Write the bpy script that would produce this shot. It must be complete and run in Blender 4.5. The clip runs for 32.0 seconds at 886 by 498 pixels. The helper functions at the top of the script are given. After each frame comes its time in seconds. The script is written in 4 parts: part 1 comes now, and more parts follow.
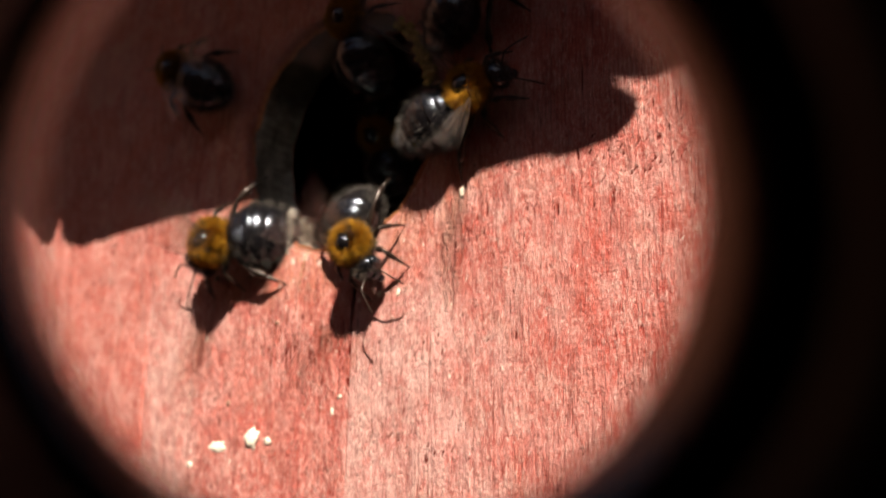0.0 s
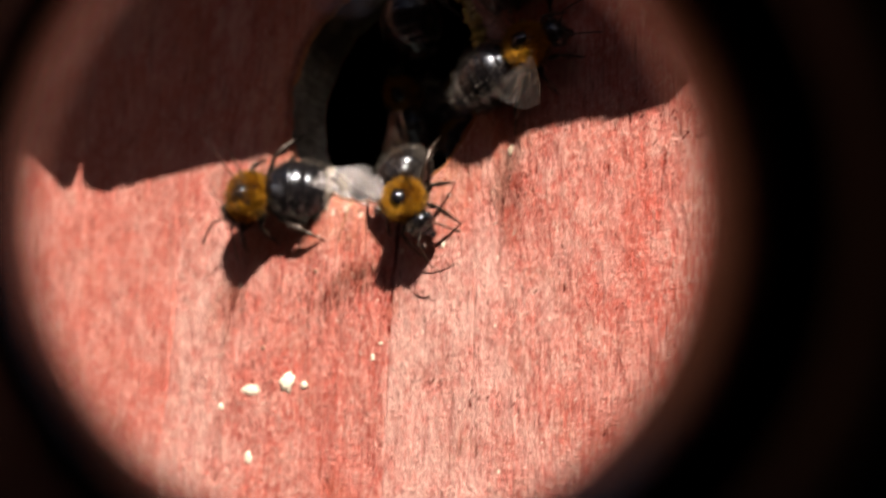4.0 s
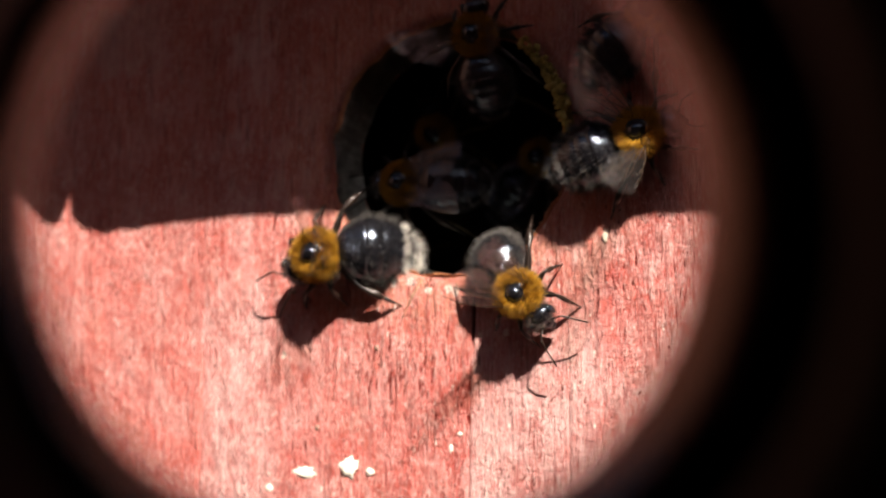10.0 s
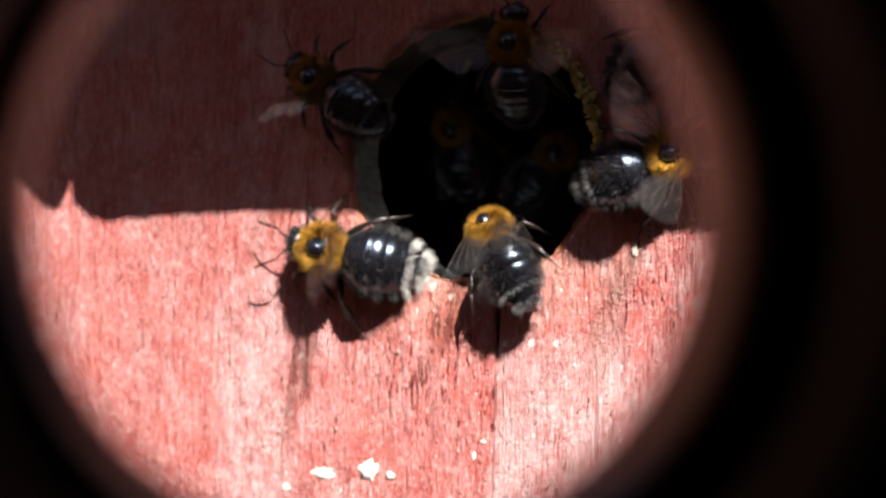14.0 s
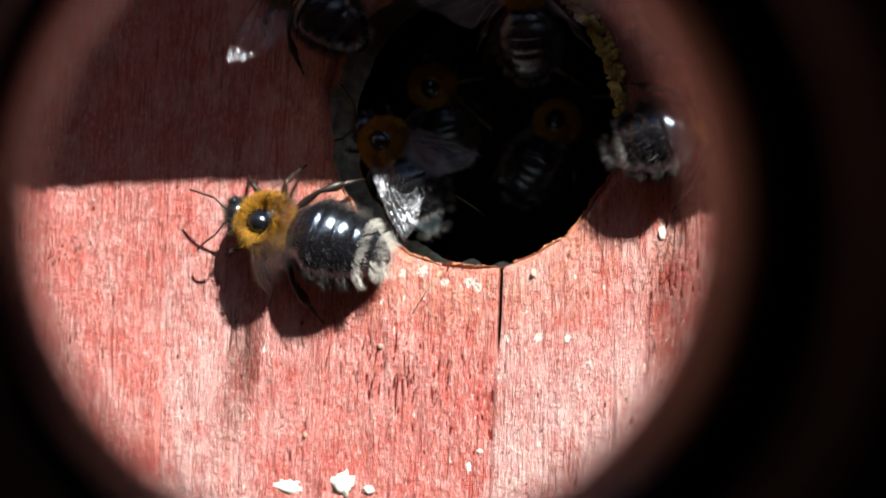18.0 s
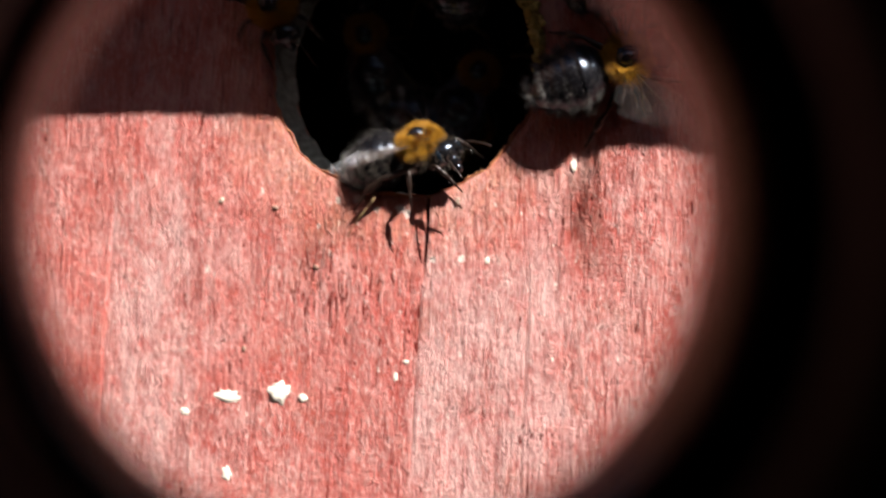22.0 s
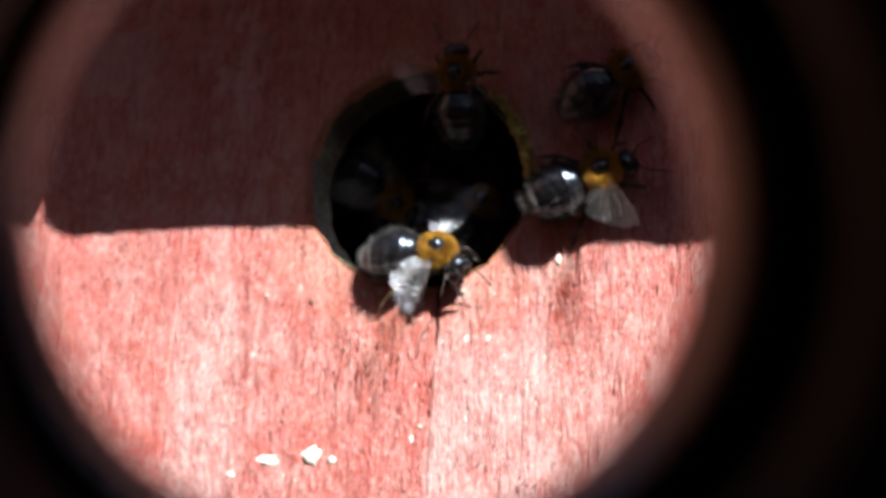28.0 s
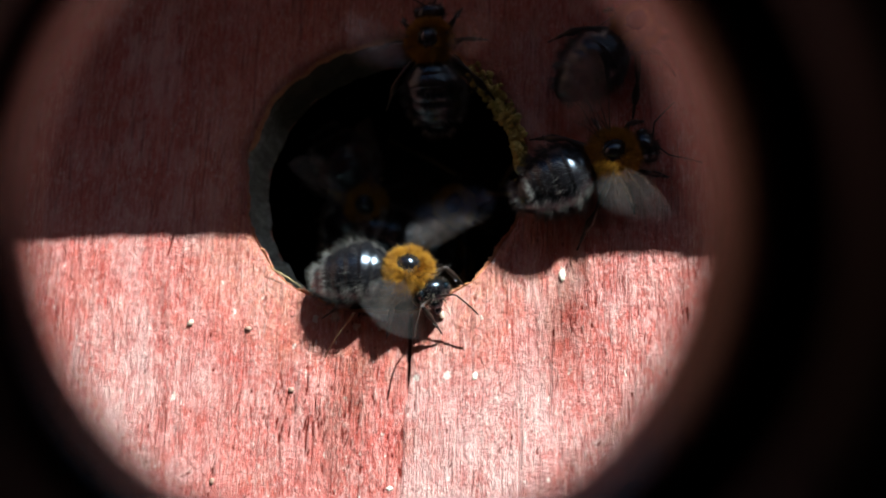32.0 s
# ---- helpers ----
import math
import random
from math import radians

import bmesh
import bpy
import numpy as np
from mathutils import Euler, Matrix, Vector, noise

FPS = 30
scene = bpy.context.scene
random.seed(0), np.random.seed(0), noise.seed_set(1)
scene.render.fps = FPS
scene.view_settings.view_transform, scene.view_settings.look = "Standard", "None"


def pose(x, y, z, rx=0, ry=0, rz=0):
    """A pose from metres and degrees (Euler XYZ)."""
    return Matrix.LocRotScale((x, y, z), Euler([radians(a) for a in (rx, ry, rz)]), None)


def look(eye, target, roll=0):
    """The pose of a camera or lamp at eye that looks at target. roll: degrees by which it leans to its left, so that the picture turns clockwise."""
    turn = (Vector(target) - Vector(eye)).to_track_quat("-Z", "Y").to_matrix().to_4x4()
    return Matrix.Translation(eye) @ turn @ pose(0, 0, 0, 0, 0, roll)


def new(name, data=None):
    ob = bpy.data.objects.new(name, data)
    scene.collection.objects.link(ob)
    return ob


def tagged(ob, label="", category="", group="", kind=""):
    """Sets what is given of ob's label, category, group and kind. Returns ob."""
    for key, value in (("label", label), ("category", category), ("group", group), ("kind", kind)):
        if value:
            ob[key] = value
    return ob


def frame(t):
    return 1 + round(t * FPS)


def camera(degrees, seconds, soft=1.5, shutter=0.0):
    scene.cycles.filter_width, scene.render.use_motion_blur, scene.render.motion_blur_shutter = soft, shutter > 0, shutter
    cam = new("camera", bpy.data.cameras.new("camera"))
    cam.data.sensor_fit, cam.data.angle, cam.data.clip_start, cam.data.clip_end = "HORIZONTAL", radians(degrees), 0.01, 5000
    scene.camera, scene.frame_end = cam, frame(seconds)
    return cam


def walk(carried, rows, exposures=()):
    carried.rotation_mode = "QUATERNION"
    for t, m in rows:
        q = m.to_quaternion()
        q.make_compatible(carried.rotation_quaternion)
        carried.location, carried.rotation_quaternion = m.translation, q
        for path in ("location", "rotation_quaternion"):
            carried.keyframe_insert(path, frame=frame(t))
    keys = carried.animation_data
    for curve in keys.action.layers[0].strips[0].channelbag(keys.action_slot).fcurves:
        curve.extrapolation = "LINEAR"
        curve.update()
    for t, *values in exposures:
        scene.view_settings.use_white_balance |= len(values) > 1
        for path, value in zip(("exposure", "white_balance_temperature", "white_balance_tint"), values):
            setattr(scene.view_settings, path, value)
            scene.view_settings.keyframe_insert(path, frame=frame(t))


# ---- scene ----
# A red nest box seen very close through a short dark tube; bumblebees crowd round its entrance hole.
# Plan: the hole's centre is at (0, 0, HZ), the front board is the plane y = 0, the camera looks towards +y.
HZ = 1.6
MM = 0.001
cam = camera(41.33, 32.0, soft=1.6, shutter=0.4)
cam.data.dof.use_dof = True
cam.data.dof.focus_distance = 0.093
cam.data.dof.aperture_fstop = 36.0
PATH = [
    (0, 0.07634, -0.08195, -0.04104, 104.41, -1.21, 37.09),
    (0.5, 0.07687, -0.07959, -0.04334, 104.63, -2.42, 38.61),
    (1, 0.07692, -0.08052, -0.04409, 105.42, -3.51, 39.71),
    (1.5, 0.07584, -0.07880, -0.04471, 105.10, -3.45, 39.19),
    (2, 0.07509, -0.08071, -0.04110, 103.20, -1.38, 37.55),
    (2.5, 0.07670, -0.07842, -0.04250, 104.10, -2.38, 38.88),
    (3, 0.07600, -0.08058, -0.04391, 104.02, -3.37, 38.83),
    (3.5, 0.07655, -0.08322, -0.04478, 103.91, -3.04, 36.69),
    (4, 0.06901, -0.09136, -0.04477, 103.55, -2.62, 32.85),
    (4.5, 0.06542, -0.08949, -0.03892, 99.91, -1.54, 34.14),
    (6.5, 0.04854, -0.09596, -0.03037, 98.90, -1.23, 26.89),
    (7, 0.04395, -0.09572, -0.02841, 99.75, -1.59, 22.60),
    (7.5, 0.03934, -0.09358, -0.03086, 99.09, -2.08, 21.84),
    (8, 0.04194, -0.09764, -0.02947, 100.46, -1.00, 20.94),
    (8.5, 0.03958, -0.10029, -0.02691, 97.90, -1.06, 21.22),
    (9, 0.04059, -0.10143, -0.02864, 98.84, -1.40, 20.24),
    (9.5, 0.04266, -0.10456, -0.02985, 99.26, -1.69, 21.11),
    (10, 0.04466, -0.10077, -0.02369, 97.09, -0.82, 23.86),
    (10.5, 0.04262, -0.10455, -0.02465, 98.15, -1.37, 23.59),
    (11, 0.04211, -0.10593, -0.02695, 98.15, -2.15, 21.37),
    (11.5, 0.04006, -0.10615, -0.01898, 94.02, -1.21, 21.39),
    (12, 0.04113, -0.10429, -0.01739, 94.90, -1.48, 22.48),
    (12.5, 0.03848, -0.10537, -0.02043, 95.94, -2.14, 19.58),
    (13, 0.03754, -0.10243, -0.01451, 92.51, -1.50, 21.55),
    (13.5, 0.03478, -0.10209, -0.01523, 92.31, -1.61, 20.87),
    (14, 0.03693, -0.10347, -0.01347, 92.10, -1.26, 20.83),
    (14.5, 0.03616, -0.10317, -0.01059, 87.52, -1.14, 20.24),
    (15, 0.03234, -0.10443, -0.01700, 89.75, -1.81, 15.89),
    (15.5, 0.02580, -0.09998, -0.01836, 90.20, -2.32, 15.03),
    (17.5, 0.02221, -0.08991, -0.01938, 92.55, -2.55, 13.45),
    (18, 0.02523, -0.09152, -0.01562, 92.69, -2.27, 16.38),
    (18.5, 0.02714, -0.09245, -0.01484, 94.15, -1.90, 17.03),
    (19, 0.02564, -0.09534, -0.01692, 95.41, -2.52, 15.55),
    (19.5, 0.03209, -0.09252, -0.02146, 99.35, -3.28, 17.40),
    (20, 0.02725, -0.09536, -0.02053, 96.53, -2.49, 14.74),
    (20.5, 0.03328, -0.09325, -0.03050, 104.02, -2.90, 13.20),
    (21, 0.02431, -0.09431, -0.02826, 98.41, -2.59, 8.45),
    (21.5, 0.02418, -0.10116, -0.02812, 97.71, -2.86, 7.74),
    (22, 0.02549, -0.10093, -0.02292, 93.21, -3.24, 11.51),
    (22.5, 0.02777, -0.10069, -0.02014, 96.96, -2.21, 14.59),
    (23, 0.02624, -0.10053, -0.02438, 99.96, -2.30, 12.85),
    (23.5, 0.02740, -0.10027, -0.02781, 101.33, -2.73, 13.07),
    (24, 0.02596, -0.10117, -0.02554, 98.47, -2.67, 12.58),
    (24.5, 0.02558, -0.10123, -0.02313, 97.01, -2.20, 13.20),
    (26.5, 0.03178, -0.11028, -0.03302, 102.52, -2.91, 14.07),
    (27, 0.03228, -0.11327, -0.03458, 102.27, -3.43, 14.16),
    (27.5, 0.03479, -0.11345, -0.03295, 102.08, -3.28, 15.63),
    (28, 0.03191, -0.11856, -0.03888, 104.10, -3.16, 12.80),
    (28.5, 0.03163, -0.11693, -0.04181, 103.88, -3.39, 12.44),
    (29, 0.03129, -0.11632, -0.04377, 104.76, -3.49, 11.77),
    (29.5, 0.03178, -0.11135, -0.04246, 104.65, -3.31, 11.90),
    (30, 0.02930, -0.10398, -0.03873, 104.42, -2.80, 11.05),
    (30.5, 0.02688, -0.09571, -0.03595, 104.41, -3.08, 12.48),
    (31, 0.02367, -0.09448, -0.03608, 104.83, -2.70, 10.70),
    (31.5, 0.02633, -0.09270, -0.03286, 105.21, -2.06, 11.35),
    (32, 0.02148, -0.09521, -0.03253, 104.75, -1.94, 8.97),
]
CAMERA_ROWS = [(t, pose(x, y, HZ + z, rx, ry, rz)) for t, x, y, z, rx, ry, rz in PATH]
EXPOSURES = [
    (0.0, 1.15, 8250, 20), (2.0, 1.15, 8300, 21), (3.2, 1.09, 8450, 23), (4.5, 1.11, 8450, 23), (7.0, 1.06, 8780, 24), (9.0, 1.39, 7880, 21), (11.0, 1.49, 6930, 17), (13.0, 1.69, 6380, 14), (15.0, 1.56, 6380, 15), (17.5, 1.48, 6380, 8), (18.5, 1.56, 6330, 8), (19.0, 1.80, 6180, 6),
    (20.0, 2.08, 5980, 6), (21.0, 2.04, 6030, 6), (21.5, 1.52, 6380, 14), (22.0, 1.20, 6780, 17), (22.6, 1.34, 7030, 18), (23.2, 1.34, 7080, 18), (24.0, 1.63, 6720, 12), (27.0, 1.72, 6370, 10), (28.0, 1.68, 6140, 8), (30.0, 1.42, 6140, 8), (31.0, 1.44, 6040, 5), (32.0, 1.49, 5900, 1),
]
walk(cam, CAMERA_ROWS, EXPOSURES)

# ---- light: high sun from the upper right, before the board ----
SUN_LEFT, SUN_DOWN = 0.76, 1.28  # drift of a shadow for each unit of distance from the board
SUN_WAY = Vector((-SUN_LEFT, 1.0, -SUN_DOWN)).normalized()
sun_data = bpy.data.lights.new("sun", "SUN")
sun_data.energy, sun_data.angle, sun_data.color = 5.0, radians(0.53), (1.0, 0.95, 0.88)
sun = new("sun", sun_data)
sun.matrix_world = look((0.3, -1.0, HZ + 1.5), Vector((0.3, -1.0, HZ + 1.5)) + SUN_WAY)
world = bpy.data.worlds.new("sky")
scene.world = world
world.use_nodes = True
wn = world.node_tree
sky = wn.nodes.new("ShaderNodeTexSky")
sky.sky_type, sky.sun_disc = "NISHITA", False
sky.sun_elevation = math.asin(-SUN_WAY.z)
sky.sun_rotation = math.atan2(-SUN_WAY.x, -SUN_WAY.y)
wn.links.new(sky.outputs[0], wn.nodes["Background"].inputs[0])
wn.nodes["Background"].inputs[1].default_value = 0.033


# ---- materials ----
class Nodes:
    """A short way to write node materials."""

    def __init__(self, name):
        self.mat = bpy.data.materials.new(name)
        self.mat.use_nodes = True
        self.tree = self.mat.node_tree
        self.bsdf = self.tree.nodes["Principled BSDF"]
        self.out = self.tree.nodes["Material Output"]

    def add(self, kind, **sets):
        n = self.tree.nodes.new("ShaderNode" + kind)
        for k, v in sets.items():
            setattr(n, k, v)
        return n

    def link(self, a, b):
        self.tree.links.new(a, b)

    def put(self, socket, value):
        if hasattr(value, "is_linked"):
            self.link(value, socket)
        else:
            socket.default_value = value

    def coords(self, sx=1.0, sy=1.0, sz=1.0):
        """Object coordinates in millimetres, stretched."""
        c, m = self.add("TexCoord"), self.add("Mapping")
        m.inputs["Scale"].default_value = (1000 * sx, 1000 * sy, 1000 * sz)
        self.link(c.outputs["Object"], m.inputs["Vector"])
        return m.outputs[0]

    def noise(self, vec, scale, detail=4.0, rough=0.55):
        n = self.add("TexNoise")
        self.link(vec, n.inputs["Vector"])
        n.inputs["Scale"].default_value, n.inputs["Detail"].default_value, n.inputs["Roughness"].default_value = scale, detail, rough
        return n.outputs["Fac"]

    def ramp(self, fac, *stops):
        r = self.add("ValToRGB")
        e = r.color_ramp.elements
        while len(e) < len(stops):
            e.new(0.5)
        for el, (p, c) in zip(e, stops):
            el.position = p
            el.color = (c, c, c, 1) if isinstance(c, (int, float)) else (*c, 1)
        self.link(fac, r.inputs[0])
        return r.outputs[0]

    def mix(self, fac, a, b, blend="MIX"):
        n = self.add("Mix", data_type="RGBA", blend_type=blend)
        self.put(n.inputs[0], fac)
        for s, v in ((n.inputs[6], a), (n.inputs[7], b)):
            self.put(s, v if hasattr(v, "is_linked") else (*v, 1))
        return n.outputs[2]

    def math(self, op, a, b=0.0):
        n = self.add("Math", operation=op)
        self.put(n.inputs[0], a)
        self.put(n.inputs[1], b)
        return n.outputs[0]

    def bump(self, height, strength, distance):
        b = self.add("Bump")
        b.inputs["Strength"].default_value, b.inputs["Distance"].default_value = strength, distance
        self.link(height, b.inputs["Height"])
        self.link(b.outputs[0], self.bsdf.inputs["Normal"])

    def set(self, color=None, rough=None, metal=None, spec=None):
        for key, v in (("Base Color", color), ("Roughness", rough), ("Metallic", metal), ("Specular IOR Level", spec)):
            if v is not None:
                self.put(self.bsdf.inputs[key], v if hasattr(v, "is_linked") or not isinstance(v, tuple) else (*v, 1))
        return self.mat


def m_red_paint():
    n = Nodes("weathered_red_paint")
    flat = n.coords()
    xyz = n.add("SeparateXYZ")
    n.link(flat, xyz.inputs[0])
    px, pz = xyz.outputs[0], xyz.outputs[2]
    ridge = n.noise(n.coords(1, 1, 0.03), 1.9, 3.0, 0.6)
    grain = n.noise(n.coords(1, 1, 0.14), 2.6, 6.0, 0.68)
    fine = n.noise(n.coords(1, 1, 0.36), 4.6, 6.0, 0.72)
    broad = n.noise(flat, 0.13, 6.0, 0.65)
    patch = n.noise(n.coords(1, 1, 0.75), 0.36, 8.0, 0.72)
    fleck = n.noise(n.coords(1, 1, 0.30), 2.3, 6.0, 0.66)
    pits = n.noise(n.coords(1, 1, 0.72), 2.4, 5.0, 0.7)
    chips = n.noise(n.coords(1, 1, 0.6), 3.0, 7.0, 0.78)
    wob = n.math("MULTIPLY", n.math("SUBTRACT", n.noise(flat, 0.3, 7.0, 0.72), 0.5), 14.0)
    # red coat, faded unevenly
    col = n.mix(n.ramp(broad, (0.35, 0.0), (0.66, 1.0)), (0.50, 0.058, 0.042), (0.61, 0.112, 0.088))
    col = n.mix(n.ramp(patch, (0.44, 0.0), (0.64, 0.7)), col, (0.64, 0.20, 0.165))
    col = n.mix(n.ramp(patch, (0.30, 0.45), (0.43, 0.0)), col, (0.37, 0.034, 0.024))
    # chalky zones: right of the seam below the hole, and a strip low on the left with a straight edge
    x = n.math("ADD", px, n.math("MULTIPLY", wob, 0.03))
    z = n.math("ADD", pz, wob)
    right = n.math("MULTIPLY", n.ramp(n.math("MULTIPLY", n.math("SUBTRACT", x, 2.7), 0.8), (0.0, 0.0), (0.5, 1.0)), n.ramp(n.math("MULTIPLY", n.math("ADD", z, 46), 0.033), (0.85, 1.0), (1.0, 0.0)))
    right = n.math("MULTIPLY", right, n.ramp(n.math("MULTIPLY", n.math("SUBTRACT", 24.0, n.math("ADD", x, n.math("MULTIPLY", wob, 0.6))), 0.09), (0.0, 0.0), (1.0, 1.0)))
    left = n.math("MULTIPLY", n.ramp(n.math("MULTIPLY", n.math("ADD", x, 27.0), 0.5), (0.0, 0.0), (0.25, 1.0)), n.ramp(n.math("MULTIPLY", n.math("ADD", n.math("ADD", px, n.math("MULTIPLY", wob, 0.7)), 27.0), 0.07), (0.35, 1.0), (0.95, 0.0)))
    left = n.math("MULTIPLY", left, n.ramp(n.math("ABSOLUTE", n.math("MULTIPLY", n.math("ADD", z, 29.0), 0.055)), (0.5, 1.0), (1.0, 0.0)))
    chalk = n.math("MAXIMUM", n.math("MULTIPLY", right, 0.65), n.math("MULTIPLY", left, 0.55))
    col = n.mix(n.math("MULTIPLY", chalk, n.ramp(n.noise(n.coords(1, 1, 0.5), 0.8, 8.0, 0.75), (0.40, 0.1), (0.60, 0.8))), col, (0.74, 0.50, 0.49))
    # pale flecks standing in for sun glints: scattered, and crowded in the chalky zones
    where = n.math("ADD", n.ramp(n.noise(flat, 0.16, 6.0, 0.7), (0.36, 0.0), (0.66, 0.10)), n.math("MULTIPLY", chalk, 0.06))
    col = n.mix(n.ramp(n.math("ADD", fleck, where), (0.51, 0.0), (0.72, 0.42)), col, (0.78, 0.50, 0.46))
    col = n.mix(n.ramp(n.math("ADD", fine, where), (0.54, 0.0), (0.72, 0.55)), col, (0.88, 0.72, 0.68))
    # wide pale smears, slanting a little
    zone = n.ramp(n.math("DIVIDE", n.math("ADD", x, 60.0), 110.0), (0.298, 0.35), (0.302, 1.0), (0.39, 0.9), (0.44, 0.25), (0.568, 0.25), (0.573, 1.0), (0.80, 0.6))
    drift = n.noise(n.coords(0.75, 1, 0.42), 0.34, 8.0, 0.72)
    col = n.mix(n.math("MULTIPLY", n.ramp(drift, (0.47, 0.0), (0.64, 0.8)), zone), col, (0.78, 0.52, 0.50))
    # brush marks across the grain
    smear = n.noise(n.coords(0.30, 1, 1), 0.8, 7.0, 0.72)
    col = n.mix(n.ramp(smear, (0.54, 0.0), (0.74, 0.35)), col, (0.72, 0.32, 0.27))
    col = n.mix(n.ramp(smear, (0.28, 0.35), (0.42, 0.0)), col, (0.36, 0.036, 0.026))
    # worn thin and yellowish round the entrance
    flat_r = n.math("SQRT", n.math("ADD", n.math("MULTIPLY", px, px), n.math("MULTIPLY", pz, pz)))
    rubbed = n.ramp(n.math("MULTIPLY", n.math("SUBTRACT", n.math("ADD", flat_r, n.math("MULTIPLY", wob, 0.45)), 12.0), 0.1), (0.12, 1.0), (0.85, 0.0))
    rubbed = n.math("MULTIPLY", rubbed, n.ramp(n.noise(n.coords(1, 1, 0.6), 1.6, 8.0, 0.75), (0.40, 0.1), (0.62, 1.0)))
    col = n.mix(n.math("MULTIPLY", rubbed, 0.55), col, (0.78, 0.42, 0.26))
    # faint brown stains left by many feet
    col = n.mix(n.ramp(n.noise(flat, 0.2, 5.0), (0.58, 0.0), (0.78, 0.5)), col, (0.42, 0.10, 0.036))
    # a flaked patch high on the left
    flake = n.math("MULTIPLY", n.ramp(n.math("ABSOLUTE", n.math("MULTIPLY", n.math("ADD", px, 38.5), 0.18)), (0.6, 1.0), (0.9, 0.0)), n.ramp(n.math("ABSOLUTE", n.math("MULTIPLY", n.math("SUBTRACT", z, 15.0), 0.2)), (0.6, 1.0), (0.85, 0.0)))
    col = n.mix(n.math("MULTIPLY", flake, 0.5), col, (0.62, 0.40, 0.36))
    # raised ribs of the grain: sunlit crests painted pale, shade between them painted dark
    ribs = n.noise(n.coords(1, 1, 0.10), 2.5, 4.0, 0.6)
    ribbed = n.ramp(n.noise(n.coords(1, 1, 0.45), 0.3, 7.0, 0.75), (0.42, 0.12), (0.60, 1.0))
    col = n.mix(n.math("MULTIPLY", n.ramp(ribs, (0.33, 0.55), (0.45, 0.0)), ribbed), col, (0.33, 0.040, 0.028))
    col = n.mix(n.math("MULTIPLY", n.ramp(ribs, (0.54, 0.0), (0.68, 0.35)), ribbed), col, (0.80, 0.50, 0.45))
    # thin dark lines along the grain in some places, and dark pits
    line = n.ramp(n.math("ABSOLUTE", n.math("SUBTRACT", ridge, 0.5)), (0.006, 1.0), (0.04, 0.0))
    line = n.math("MULTIPLY", line, n.ramp(n.noise(n.coords(1, 1, 0.35), 0.45, 6.0, 0.75), (0.46, 0.0), (0.60, 0.75)))
    col = n.mix(line, col, (0.25, 0.030, 0.022))
    col = n.mix(n.ramp(grain, (0.30, 0.3), (0.41, 0.0)), col, (0.28, 0.032, 0.024))
    pit = n.math("MULTIPLY", n.ramp(pits, (0.27, 1.0), (0.36, 0.0)), n.ramp(n.noise(flat, 0.35, 5.0, 0.7), (0.40, 0.15), (0.62, 0.9)))
    col = n.mix(pit, col, (0.20, 0.026, 0.018))
    # bare bright chips where the paint has flaked off, plus white glints painted in
    bare = n.add("Attribute", attribute_name="bare")
    bare_glint_fac = n.ramp(n.math("ADD", bare.outputs["Fac"], n.math("MULTIPLY", n.math("SUBTRACT", chips, 0.5), 3.0)), (0.50, 0.0), (0.66, 0.9))
    col = n.mix(n.math("MAXIMUM", bare_glint_fac, n.ramp(chips, (0.62, 0.0), (0.67, 0.9))), col, (0.90, 0.80, 0.74))
    # dark colour painted into the splits, standing in for their shade
    split_shade = n.add("Attribute", attribute_name="split_shade")
    split = n.ramp(split_shade.outputs["Fac"], (0.24, 0.0), (0.64, 0.94))
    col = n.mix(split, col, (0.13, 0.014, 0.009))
    n.set(col, n.ramp(n.math("ADD", n.math("MULTIPLY", fine, 0.5), n.math("MULTIPLY", patch, 0.5)), (0.38, 0.36), (0.62, 0.54)), spec=n.math("MULTIPLY", n.math("SUBTRACT", 1.0, split), 0.75))
    height = n.math("ADD", n.math("MULTIPLY", fine, 0.5), n.math("ADD", n.math("MULTIPLY", fleck, 0.9), n.math("ADD", n.math("MULTIPLY", chips, 0.8), n.math("ADD", n.math("MULTIPLY", smear, 0.8), grain))))
    height = n.math("ADD", height, n.math("MULTIPLY", n.math("MULTIPLY", ribs, ribbed), 1.8))
    n.bump(n.math("SUBTRACT", height, n.math("ADD", n.math("MULTIPLY", line, 0.5), n.math("MULTIPLY", pit, 0.5))), 0.9, 0.00045)
    return n.mat


def m_raw_wood():
    n = Nodes("weathered_grey_wood")
    ring = n.noise(n.coords(1, 0.25, 1), 1.6, 5.0, 0.65)
    col = n.ramp(ring, (0.3, (0.06, 0.06, 0.05)), (0.6, (0.17, 0.175, 0.155)), (0.8, (0.26, 0.27, 0.25)))
    n.set(col, 0.8)
    n.bump(ring, 0.6, 0.0003)
    return n.mat


def m_hole_wood():
    """Bare grey wood, turning dark brown with a ragged border over the upper half."""
    n = Nodes("brown_topped_wood")
    ring = n.noise(n.coords(1, 0.25, 1), 1.6, 5.0, 0.65)
    col = n.ramp(ring, (0.3, (0.16, 0.165, 0.145)), (0.6, (0.36, 0.38, 0.35)), (0.8, (0.46, 0.48, 0.46)))
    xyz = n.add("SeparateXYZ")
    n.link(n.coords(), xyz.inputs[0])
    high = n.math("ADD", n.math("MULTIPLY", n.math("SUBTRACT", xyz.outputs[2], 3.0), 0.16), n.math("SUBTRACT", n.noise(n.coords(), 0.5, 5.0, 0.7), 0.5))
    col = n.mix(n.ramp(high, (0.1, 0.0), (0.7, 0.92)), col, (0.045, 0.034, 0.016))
    n.set(col, 0.8)
    n.bump(ring, 0.6, 0.0003)
    return n.mat


